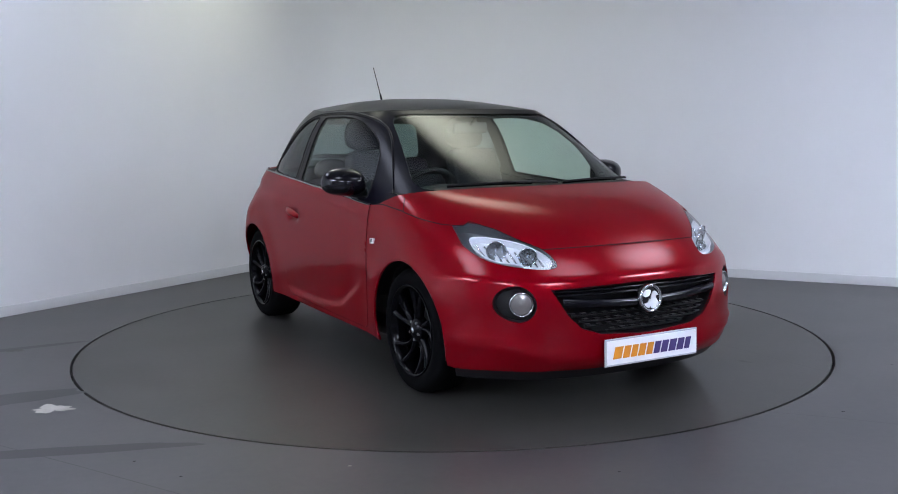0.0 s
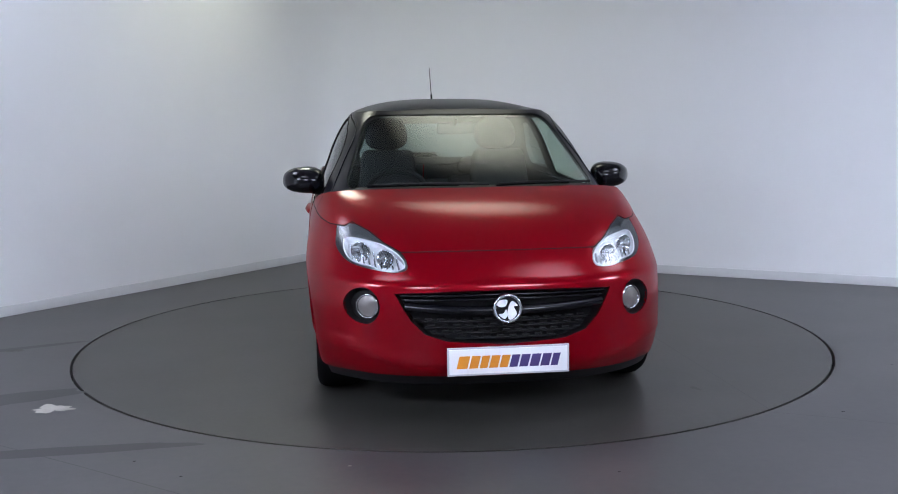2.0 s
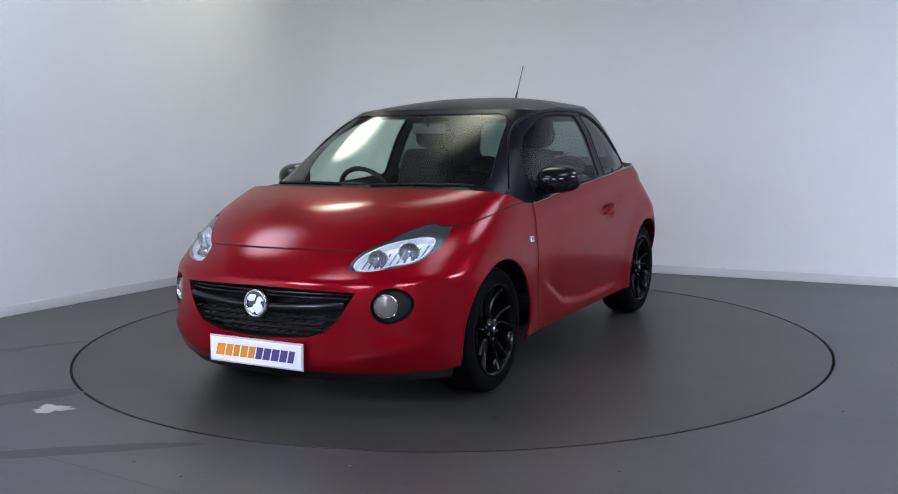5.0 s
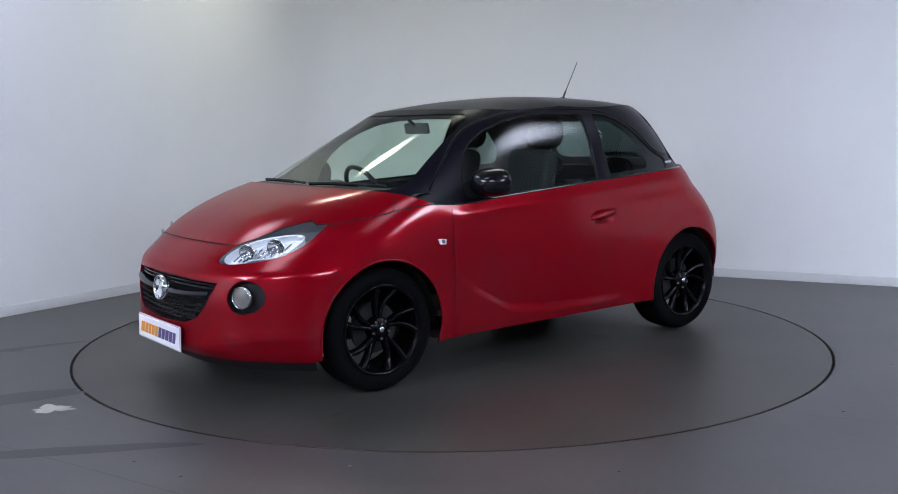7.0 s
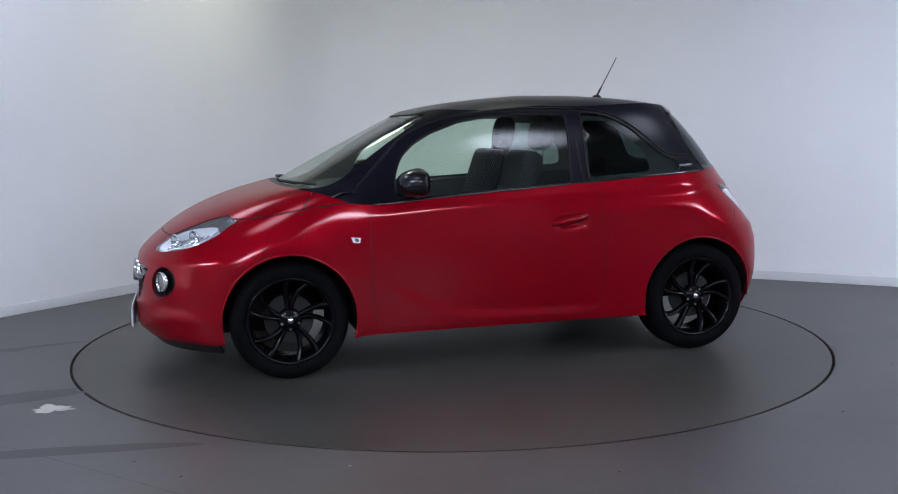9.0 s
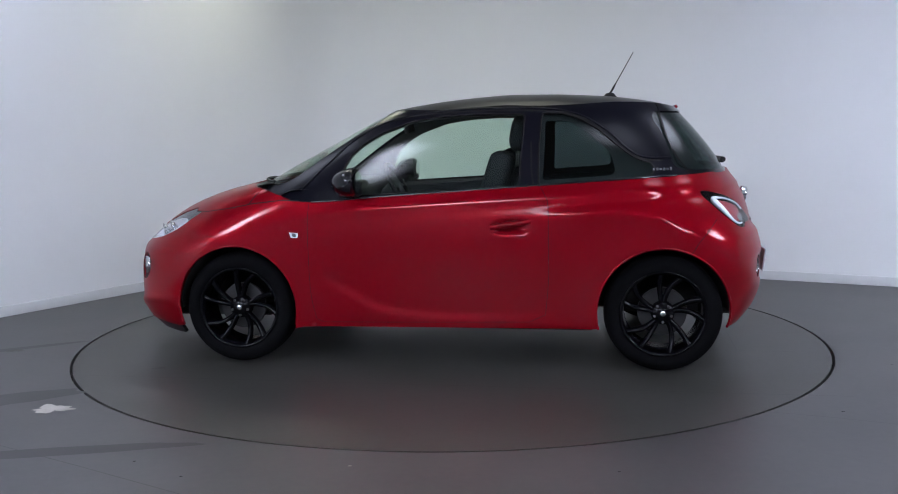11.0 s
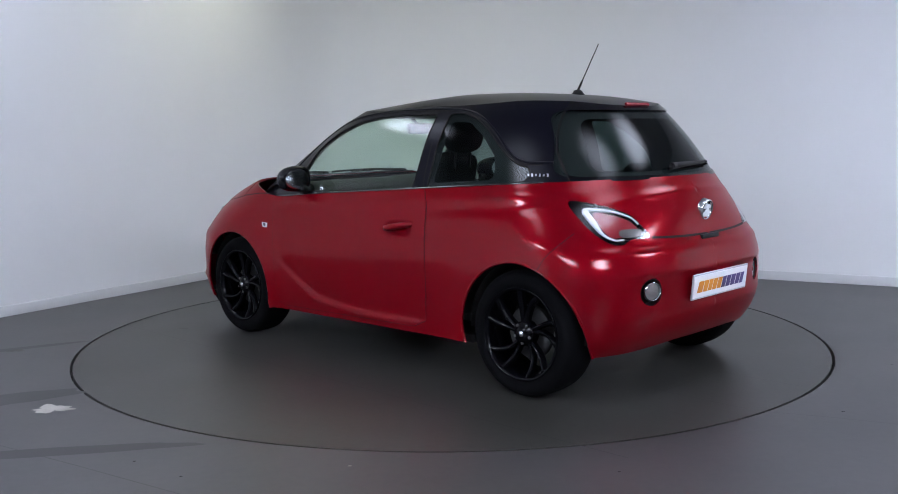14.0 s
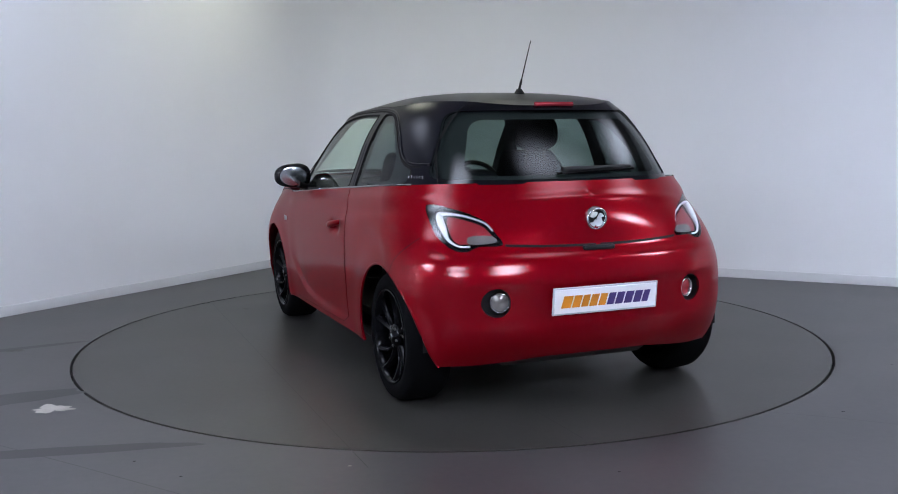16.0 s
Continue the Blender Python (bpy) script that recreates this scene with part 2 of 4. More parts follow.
def fair(*pts, soft=0.028):
    """The same curve with its bends blurred, so that highlights run smoothly over it."""
    raw = spline(*pts)
    lo, hi = pts[0][0], pts[-1][0]
    gap = 0.002
    xs = np.arange(lo - 4 * soft, hi + 4 * soft + gap, gap)
    a, b = (raw(lo + 0.01) - raw(lo)) / 0.01, (raw(hi) - raw(hi - 0.01)) / 0.01
    ys = np.array([raw(lo) + a * (x - lo) if x < lo else raw(hi) + b * (x - hi) if x > hi else raw(x) for x in xs])
    k = np.exp(-0.5 * (np.arange(-int(3 * soft / gap), int(3 * soft / gap) + 1) * gap / soft) ** 2)
    n = len(k) // 2
    ys = np.convolve(np.pad(ys, n, mode="edge"), k / k.sum(), "valid")
    return lambda x: float(np.interp(min(max(x, lo), hi), xs, ys))


def step(a, b, x):
    t = min(max((x - a) / (b - a), 0.0), 1.0)
    return t * t * (3 - 2 * t)


class Shell:
    """Outlines made of a front and a rear superellipse joined by straight sides. The angle runs from 0 at the front to span at the back."""

    def __init__(self, x_front, x_rear, flat, front, rear, width, nf, nr):
        self.xf, self.xr, self.flat, self.front, self.rear, self.width, self.nf, self.nr = x_front, x_rear, flat, front, rear, width, nf, nr
        self.span = math.pi + flat

    def at(self, a, z):
        s, a = math.copysign(1.0, a), abs(a)
        w, xf, xr = self.width(z), self.xf(z), self.xr(z)
        if self.flat and math.pi / 2 <= a <= math.pi / 2 + self.flat:
            return xf + (xr - xf) * (a - math.pi / 2) / self.flat, s * w
        f = a < math.pi / 2
        n = self.nf(z) if f else self.nr(z)
        b = a if f else a - self.flat
        c, d = math.cos(b), math.sin(b)
        r = (abs(c) ** n + abs(d) ** n) ** (-1 / n)
        x = xf + (self.front(z) - xf) * r * c if f else xr + (xr - self.rear(z)) * r * c
        return x, s * w * r * d

    def side(self, x, z):
        """The angle of the point of the left side at x and height z."""
        xf, xr = self.xf(z), self.xr(z)
        if self.flat and xr <= x <= xf:
            return math.pi / 2 + self.flat * (xf - x) / (xf - xr)
        f = x > xf
        n = self.nf(z) if f else self.nr(z)
        u = min((x - xf) / (self.front(z) - xf) if f else (xr - x) / (xr - self.rear(z)), 1.0)
        b = math.atan2((1 - u ** n) ** (1 / n), u)
        return b if f else self.span - b

    def end(self, y, z, back=False):
        """The angle of the point of the front or back at y and height z."""
        n = self.nr(z) if back else self.nf(z)
        v = min(abs(y) / self.width(z), 1.0)
        b = math.atan2(v, (1 - v ** n) ** (1 / n))
        return math.copysign(self.span - b if back else b, y if y else 1.0)

    def inside(self, x, y, z):
        v, xf, xr = abs(y / self.width(z)), self.xf(z), self.xr(z)
        if xr <= x <= xf:
            return v - 1
        f = x > xf
        n = self.nf(z) if f else self.nr(z)
        u = (x - xf) / (self.front(z) - xf) if f else (xr - x) / (xr - self.rear(z))
        return abs(u) ** n + v ** n - 1


LOW = Shell(
    fair((0.15, 1.2), (0.62, 1.2), (0.75, 1.05), (0.85, 0.86), (1.06, 0.65)), fair((0.15, -1.2), (0.62, -1.2), (0.75, -1.15), (0.93, -1.05), (1.05, -1.0)), 2.2,
    fair((0.15, 1.85), (0.19, 1.89), (0.25, 1.935), (0.35, 1.945), (0.45, 1.94), (0.55, 1.935), (0.60, 1.925), (0.65, 1.895), (0.70, 1.845),
           (0.75, 1.775), (0.80, 1.70), (0.85, 1.61), (0.90, 1.49), (0.94, 1.37), (0.97, 1.25), (0.985, 1.17), (1.0, 1.06), (1.06, 0.9)),
    fair((0.15, -1.56), (0.22, -1.62), (0.32, -1.70), (0.45, -1.735), (0.58, -1.735), (0.68, -1.72), (0.74, -1.68), (0.85, -1.66), (0.93, -1.63),
           (1.0, -1.585), (1.05, -1.55)),
    fair((0.15, 0.80), (0.22, 0.832), (0.35, 0.846), (0.5, 0.854), (0.6, 0.858), (0.7, 0.856), (0.8, 0.847), (0.9, 0.825), (0.97, 0.802), (1.05, 0.772)),
    fair((0.15, 2.55), (0.5, 2.65), (0.6, 2.45), (0.68, 2.38), (0.76, 2.50), (0.83, 2.65), (0.92, 2.75), (1.0, 3.0)),
    fair((0.15, 2.6), (0.5, 2.85), (0.75, 2.6), (0.88, 2.12), (0.97, 1.98), (1.05, 1.98)))

TOP = Shell(
    lambda z: -0.4, lambda z: -0.4, 0.0,
    fair((0.85, 1.36), (0.95, 1.19), (1.0, 1.10), (1.1, 0.915), (1.2, 0.72), (1.3, 0.525), (1.38, 0.365), (1.43, 0.24), (1.50, 0.05)),
    fair((0.85, -1.60), (1.0, -1.553), (1.05, -1.528), (1.1, -1.498), (1.2, -1.425), (1.3, -1.34), (1.38, -1.265), (1.43, -1.20), (1.50, -1.10)),
    fair((0.85, 0.832), (0.9, 0.814), (1.0, 0.777), (1.1, 0.738), (1.2, 0.70), (1.3, 0.648), (1.36, 0.605), (1.42, 0.54), (1.50, 0.42)),
    fair((0.9, 4.3), (1.1, 4.5), (1.3, 5.2), (1.4, 6.0)),
    fair((0.9, 3.1), (1.2, 3.0), (1.4, 3.05)))

ROOF_LINE = spline((-1.6, 1.30), (-1.30, 1.375), (-1.11, 1.425), (-0.837, 1.460), (-0.53, 1.474), (-0.342, 1.475), (-0.157, 1.464), (0.025, 1.447),
                   (0.205, 1.421), (0.385, 1.381), (0.60, 1.31), (0.9, 1.15))
ROOF_DROP = spline((-1.4, 0.025), (-1.0, 0.055), (-0.5, 0.082), (0.0, 0.065), (0.38, 0.015))
BELT = spline((-1.7, 1.045), (-1.2, 1.024), (-0.5, 0.977), (0.4, 0.916), (0.72, 0.894), (0.80, 0.900), (0.90, 0.930), (1.0, 0.960), (1.17, 0.985), (1.4, 0.99))


def roof_z(x, y):
    return ROOF_LINE(x) - ROOF_DROP(x) * (abs(y) / 0.58) ** 3.2


def solve_z(shell, a, height, lo, hi):
    """The height at which the outline at angle a meets the surface height(x, y)."""
    for _ in range(40):
        mid = (lo + hi) / 2
        if mid < height(*shell.at(a, mid)):
            lo = mid
        else:
            hi = mid
    return (lo + hi) / 2


def belt_at(a):
    return solve_z(LOW, a, lambda x, y: BELT(x), 0.8, 1.055)


# ---- the room ----
CORNER, LEFT, RIGHT = Vector((-1.16, 4.0)), Vector((-0.530, -0.848)), Vector((0.890, -0.456))
BEND = 0.6


def room_line(inset=0.0):
    """The room's plan, from the far end of one long wall round the rounded corner to the other."""
    a, b = CORNER + LEFT * BEND, CORNER + RIGHT * BEND
    bend = [(a * (1 - t) ** 2 + CORNER * 2 * t * (1 - t) + b * t * t) for t in [i / 16 for i in range(17)]]
    return [CORNER + LEFT * 12.5] + bend + [CORNER + RIGHT * 12.0]


def wall_bm(line, z0, z1, depth):
    """A wall along a plan line, its inner face on the line, with thickness outwards."""
    bm = bmesh.new()
    cols = []
    for i, p in enumerate(line):
        a, b = line[max(i - 1, 0)], line[min(i + 1, len(line) - 1)]
        d = (b - a).normalized()
        out = Vector((-d.y, d.x)) * depth
        q = p + out
        cols.append([bm.verts.new(c) for c in ((p.x, p.y, z0), (p.x, p.y, z1), (q.x, q.y, z1), (q.x, q.y, z0))])
    for a, b in zip(cols, cols[1:]):
        for k in range(4):
            bm.faces.new((a[k], b[k], b[(k + 1) % 4], a[(k + 1) % 4]))
    bm.faces.new(cols[0])
    bm.faces.new(cols[-1][::-1])
    return bm


LINE = room_line()
FAR_A, FAR_B = LINE[0], LINE[-1]
FAR_C = FAR_A + FAR_B - CORNER
sharp(tagged(link("wall_curved", wall_bm(LINE, -0.02, CEILING, 0.15), WALL, label="white painted showroom wall with a rounded corner"), kind="structure"))
tagged(link("wall_south", wall_bm([FAR_C, FAR_A], -0.02, CEILING, 0.15), BACK_WALL, label="plain grey painted wall", smooth=False), kind="structure")
tagged(link("wall_east", wall_bm([FAR_B, FAR_C], -0.02, CEILING, 0.15), BACK_WALL, label="plain grey painted wall", smooth=False), kind="structure")


def skirting():
    bm = bmesh.new()
    cols = []
    for i, p in enumerate(LINE):
        a, b = LINE[max(i - 1, 0)], LINE[min(i + 1, len(LINE) - 1)]
        d = (b - a).normalized()
        inn = Vector((d.y, -d.x))
        prof = [(0.0, 0.0), (0.016, 0.0), (0.016, 0.066), (0.012, 0.072), (0.0, 0.072)]
        cols.append([bm.verts.new((p.x + inn.x * o, p.y + inn.y * o, z)) for o, z in prof])
    for a, b in zip(cols, cols[1:]):
        for k in range(4):
            bm.faces.new((a[k], a[k + 1], b[k + 1], b[k]))
    return bm


sharp(tagged(link("baseboard", skirting(), SKIRTING, label="low pale grey painted skirting board along the wall"), kind="structure"))


def ceiling_bm():
    bm = bmesh.new()
    low = [bm.verts.new((p.x, p.y, CEILING)) for p in (FAR_A, CORNER + Vector((0, 0.2)), FAR_B, FAR_C)]
    face = bm.faces.new(low)
    top = bmesh.ops.extrude_face_region(bm, geom=[face])
    for v in top["geom"]:
        if isinstance(v, bmesh.types.BMVert):
            v.co.z += 0.1
    return bm


tagged(link("ceiling", ceiling_bm(), CEILING_PAINT, label="plain grey ceiling", smooth=False), kind="structure")


def ceiling_light(x, y, sx, sy, strength, colour, turn=0.0):
    lamp = new("ceiling_light")
    lamp.matrix_world = pose(x, y, CEILING, 0, 0, turn)
    bm = bmesh.new()
    for cx, cy, wx, wy in ((0, sy / 2, sx + 0.06, 0.03), (0, -sy / 2, sx + 0.06, 0.03), (sx / 2, 0, 0.03, sy - 0.03), (-sx / 2, 0, 0.03, sy - 0.03)):
        box_into(bm, cx, cy, -0.03, wx, wy, 0.06, 0.004)
    part("frame", bm, CEILING_PAINT, lamp, smooth=False)
    bm = bmesh.new()
    box_into(bm, 0, 0, -0.027, sx - 0.035, sy - 0.035, 0.03, 0.004)
    part("diffuser", bm, soft_diffuser("lamp_diffuser", colour, strength, sx, sy), lamp, "glowing white diffuser", smooth=False)
    return tagged(lamp, "lit white ceiling panel light in a slim frame, inferred or added fill", "ceiling light", group="ceiling lights")


for row in LAMPS:
    ceiling_light(*row)

TABLE_R, GAP = 2.2286, 0.016


def circle(r, n=160):
    return [Vector((r * math.cos(2 * math.pi * i / n), r * math.sin(2 * math.pi * i / n))) for i in range(n)]


flat = lambda x, y: Vector((x, y, 0.0))
bm = sheet(flat, dense([FAR_A, CORNER + Vector((0, 0.1)), FAR_B, FAR_C], 0.6), [circle(TABLE_R + GAP / 2)], 0.8, 0.8)
skirt_into(bm, flat, lambda x, y: Vector((x, y, -0.06)), circle(TABLE_R + GAP / 2))
floor = sharp(tagged(link("floor", bm, FLOOR, label="dark grey painted concrete floor with scuffs"), kind="structure"))
bm = bmesh.new()
lathe_into(bm, [(TABLE_R - 0.05, -0.06), (TABLE_R + 0.05, -0.06)], 120, "z")
tagged(link("ring_channel", bm, PIT, label="dark gap round the turntable", smooth=False), kind="structure")

bm = sheet(flat, circle(TABLE_R - GAP / 2), (), 0.25, 0.25)
skirt_into(bm, lambda x, y: Vector((x, y, -0.055)), flat, circle(TABLE_R - GAP / 2))
turntable = sharp(tagged(link("turntable", bm, TABLE, label="round grey vehicle turntable flush with the floor"), category="turntable"))


def flat_strip(points, width, z=0.0015):
    """A thin flat line on the floor."""
    bm = bmesh.new()
    pts, rows = [Vector(p) for p in points], []
    for i, p in enumerate(pts):
        way = (pts[min(i + 1, len(pts) - 1)] - pts[max(i - 1, 0)]).normalized()
        across = Vector((-way.y, way.x)) * width / 2
        rows.append((bm.verts.new((*(p - across), z)), bm.verts.new((*(p + across), z))))
    for a, b in zip(rows, rows[1:]):
        bm.faces.new((a[0], a[1], b[1], b[0]))
    return bm


JOINT = material("floor_joint", (0.024, 0.023, 0.022), 0.44, grain=0.5, scale=30)
STAIN = material("floor_stain", (0.028, 0.027, 0.028), 0.45, grain=0.4, scale=12)
for points in (((-2.10, 1.21), (-0.585, 1.21), (1.90, 1.205)), ((-2.13, 0.29), (-1.69, 0.286), (-1.70, -0.233), (-2.14, -0.24))):
    part("panel_joint", flat_strip(points, 0.004), JOINT, turntable, "faint dark joint between turntable sheets", smooth=False)


def patch_bm(x, y, rx, ry, turn, wobble, seed, z=0.002, n=40):
    """A flat ragged patch."""
    rng = random.Random(seed)
    ph = [rng.uniform(0, 6.28) for _ in range(4)]
    bm = bmesh.new()
    ring = []
    for i in range(n):
        t = 2 * math.pi * i / n
        k = 1 + wobble * (0.5 * math.sin(3 * t + ph[0]) + 0.35 * math.sin(5 * t + ph[1]) + 0.3 * math.sin(9 * t + ph[2]))
        u, v = rx * k * math.cos(t), ry * k * math.sin(t)
        c, s = math.cos(turn), math.sin(turn)
        ring.append(bm.verts.new((x + u * c - v * s, y + u * s + v * c, z)))
    bm.faces.new(ring)
    return bm


part("scuff", patch_bm(-1.875, -1.553, 0.085, 0.062, 0.0, 0.45, 3), PALE, floor, "pale bare patch where paint has flaked", smooth=False)
part("scuff", patch_bm(-2.60, -0.315, 0.050, 0.034, 0.2, 0.4, 5), material("worn_paint", (0.15, 0.145, 0.135), 0.8, grain=0.4, scale=30), floor, "worn pale patch", smooth=False)
part("speck", patch_bm(-0.397, -2.382, 0.008, 0.006, 0.0, 0.3, 7, n=12), PALE, floor, "white speck", smooth=False)
part("speck", patch_bm(-1.02, -2.475, 0.006, 0.005, 0.0, 0.3, 8, n=12), PIT, floor, "dark speck", smooth=False)
part("floor_crack", flat_strip([(-2.9, -1.46), (-1.878, -2.084), (-1.474, -2.332), (-0.985, -2.646), (-0.4, -3.0)], 0.004), JOINT, floor, "thin crack in the floor", smooth=False)
part("floor_crack", flat_strip([(1.40, -1.73), (1.66, -1.83), (1.89, -1.934), (2.4, -2.14)], 0.004), JOINT, floor, "thin crack in the floor", smooth=False)
part("tyre_smear", patch_bm(-1.60, -2.17, 0.56, 0.055, 0.16, 0.12, 11, 0.001), STAIN, floor, "dark smeared tyre mark", smooth=False)
part("tyre_smear", patch_bm(-2.62, -0.27, 0.42, 0.038, 0.52, 0.12, 12, 0.001), STAIN, floor, "dark smeared tyre mark", smooth=False)
part("floor_smear", patch_bm(-2.25, -1.42, 0.42, 0.13, 0.45, 0.2, 13, 0.0008), STAIN, floor, "dull worn stretch of floor paint", smooth=False)
for x, y, r, seed in ((-1.25, -2.30, 0.007, 31), (0.62, -2.48, 0.006, 32), (1.75, -1.75, 0.009, 33), (-2.05, 0.95, 0.008, 34), (2.35, -0.9, 0.007, 35)):
    part("speck", patch_bm(x, y, r, r * 0.7, 0.0, 0.3, seed, n=12), PIT, floor, "dark speck", smooth=False)

OIL = material("oil_stain", (0.022, 0.021, 0.014), 0.44, grain=0.4, scale=18)
for row in ((1.468, 1.013, 0.040, 0.016, 0.3, 21),):
    part("oil_stain", patch_bm(*row[:5], 0.35, row[5], 0.001), OIL, turntable, "faint oily stain on the turntable", smooth=False)

at = CORNER + RIGHT * 4.70
bm = bmesh.new()
box_into(bm, 0, 0, (CEILING + 0.075) / 2, 0.004, 0.003, CEILING - 0.085)
bm.transform(Matrix.Translation((at.x, at.y, 0)) @ Matrix.Rotation(math.atan2(RIGHT.y, RIGHT.x), 4, "Z"))
part("wall_joint", bm, WALL, bpy.data.objects["wall_curved"], "faint filled joint between wall boards", smooth=False)


# ---- the car ----
AXLE_F, AXLE_R, HUB_Z, ARCH_R, WHEEL_R = 1.1555, -1.1555, 0.312, 0.345, 0.308
SCALLOP = spline((-0.75, 0.30), (-0.4, 0.290), (-0.06, 0.288), (0.33, 0.326), (0.48, 0.395), (0.64, 0.48), (0.75, 0.56))

SHOULDER = spline((-1.50, 0.70), (-1.253, 0.748), (-1.126, 0.806), (-0.896, 0.838), (-0.572, 0.830), (-0.40, 0.82))
VALLEY = spline((-1.50, 0.925), (-1.29, 0.918), (-0.923, 0.887), (-0.557, 0.862), (-0.40, 0.855))


def relief(x, y, z):
    """Creases, flares and lips, in metres along the normal."""
    d = 0.0
    d += 0.008 * (1 - min(abs(x) / 1.2, 1.0) ** 2) * step(0.3, 0.7, abs(y))
    side = step(0.45, 0.72, abs(y))
    if side:
        drop = z - SCALLOP(x)
        window = step(-0.75, -0.35, x) * (1 - step(0.50, 0.70, x))
        d -= 0.015 * window * step(-0.030, 0.030, drop) * math.exp(-max(drop, 0) / 0.12) * side
        back = step(-0.45, -0.80, x) * (1 - step(-1.30, -1.50, x))
        if back:
            d += 0.009 * math.exp(-((z - SHOULDER(x)) / 0.055) ** 2) * side * back
            d -= 0.0035 * math.exp(-((z - VALLEY(x)) / 0.024) ** 2) * side * back
        d -= 0.020 * math.exp(-((x + 0.365) / 0.075) ** 4 - ((z - 0.765) / 0.030) ** 4) * side
        for ax in (AXLE_F, AXLE_R):
            r = math.hypot(x - ax, z - HUB_Z)
            d += 0.011 * math.exp(-((r - ARCH_R) / 0.10) ** 2) * side
        d += 0.006 * math.exp(-((z - BELT(x) + 0.058) / 0.034) ** 2) * side * step(-1.5, -1.2, x) * (1 - step(0.6, 0.8, x))
    if x > 1.3:
        d += 0.007 * math.exp(-((z - 0.612) / 0.034) ** 2) * step(1.3, 1.6, x)
        d += 0.014 * math.exp(-((z - 0.258 - 0.075 * step(0.34, 0.74, abs(y))) / 0.026) ** 2) * step(1.4, 1.7, x)
    if x < -1.2:
        d += 0.007 * math.exp(-((z - 0.705) / 0.022) ** 2) * step(1.40, 1.62, -x)
        d += 0.006 * math.exp(-((z - 0.968 + 0.10 * y * y) / 0.016) ** 2) * step(1.42, 1.56, -x)
        d -= 0.010 * step(0.42, 0.45, z) * (1 - step(0.580, 0.605, z)) * step(1.60, 1.69, -x)
    return d


def low(a, z, off=0.0):
    """A point of the lower body, lifted off it by off."""
    x, y = LOW.at(a, z)
    x1, y1 = LOW.at(a + 0.01, z)
    x2, y2 = LOW.at(a, z + 0.004)
    n = Vector((x1 - x, y1 - y, 0)).cross(Vector((x2 - x, y2 - y, 0.004))).normalized()
    return Vector((x, y, z)) + n * (off + relief(x, y, z))


def top(a, z, off=0.0):
    x, y = TOP.at(a, z)
    x1, y1 = TOP.at(a + 0.01, z)
    x2, y2 = TOP.at(a, z + 0.004)
    n = Vector((x1 - x, y1 - y, 0)).cross(Vector((x2 - x, y2 - y, 0.004))).normalized()
    return Vector((x, y, z)) + n * off


def roof(x, y, off=0.0):
    return Vector((x, y, roof_z(x, y) + off))


def raised(surface, off):
    return lambda u, v: surface(u, v, off)


def on_side(shell, pts, s=1):
    """Points (x, z) of the left (s = 1) or right side, as angle and height."""
    return [Vector((s * shell.side(p[0], p[1]), p[1])) for p in pts]


def on_end(shell, pts, s=1, back=False):
    """Points (y, z) of the front or back."""
    return [Vector((shell.end(s * p[0], p[1], back), p[1])) for p in pts]


def strip(surface, line, width, off):
    """A thin flat strip along a line on a surface."""
    bm = bmesh.new()
    pts = [surface(p[0], p[1], off) for p in line]
    nor = [(surface(p[0], p[1], off + 0.01) - q).normalized() for p, q in zip(line, pts)]
    rows = []
    for i, p in enumerate(pts):
        way = (pts[min(i + 1, len(pts) - 1)] - pts[max(i - 1, 0)]).normalized()
        across = way.cross(nor[i]) * width / 2
        rows.append((bm.verts.new(p - across), bm.verts.new(p), bm.verts.new(p + across)))
    for a, b in zip(rows, rows[1:]):
        bm.faces.new((a[0], a[1], b[1], b[0]))
        bm.faces.new((a[1], a[2], b[2], b[1]))
    return bm


def panel(surface, off, outline, holes=(), du=0.03, dv=0.03, rows=None, depth=0.006):
    """A sheet on a surface with its edges folded inwards."""
    bm = sheet(raised(surface, off), outline, holes, du, dv, rows)
    for loop in (outline, *holes):
        skirt_into(bm, raised(surface, off), raised(surface, off - depth), loop)
    return bm


car = tagged(new("car"), "small red three-door hatchback with black roof and black wheels", "car")

# outlines of the openings, left half
HEADLIGHT = ["end", (0.420, 0.675), (0.432, 0.725), (0.490, 0.775), (0.560, 0.820), (0.640, 0.845), (0.708, 0.842), (0.722, 0.800), (0.722, 0.745), (0.672, 0.692), (0.565, 0.666), (0.465, 0.658)]
TAIL = ["side", (-1.345, 0.938), "end", (0.598, 0.921), (0.508, 0.878), (0.472, 0.825), (0.452, 0.772), (0.550, 0.766), (0.605, 0.746), (0.662, 0.758), (0.705, 0.830)]
GRILLE = [(0.0, 0.586), (0.24, 0.583), (0.482, 0.573), (0.450, 0.515), (0.415, 0.455), (0.355, 0.398), (0.26, 0.367), (0.0, 0.350)]


def outline_of(spec, s, back=False, count=72):
    pts, kind = [], ""
    for p in spec:
        if isinstance(p, str):
            kind = p
        elif kind == "side":
            pts.append(Vector((s * LOW.side(*p), p[1])))
        else:
            pts.append(Vector((LOW.end(s * p[0], p[1], back), p[1])))
    return rounded(pts, count)


def grown(loop, by):
    """A loop scaled about its middle."""
    c = sum(loop, Vector((0, 0))) / len(loop)
    return [c + (p - c) * by for p in loop]


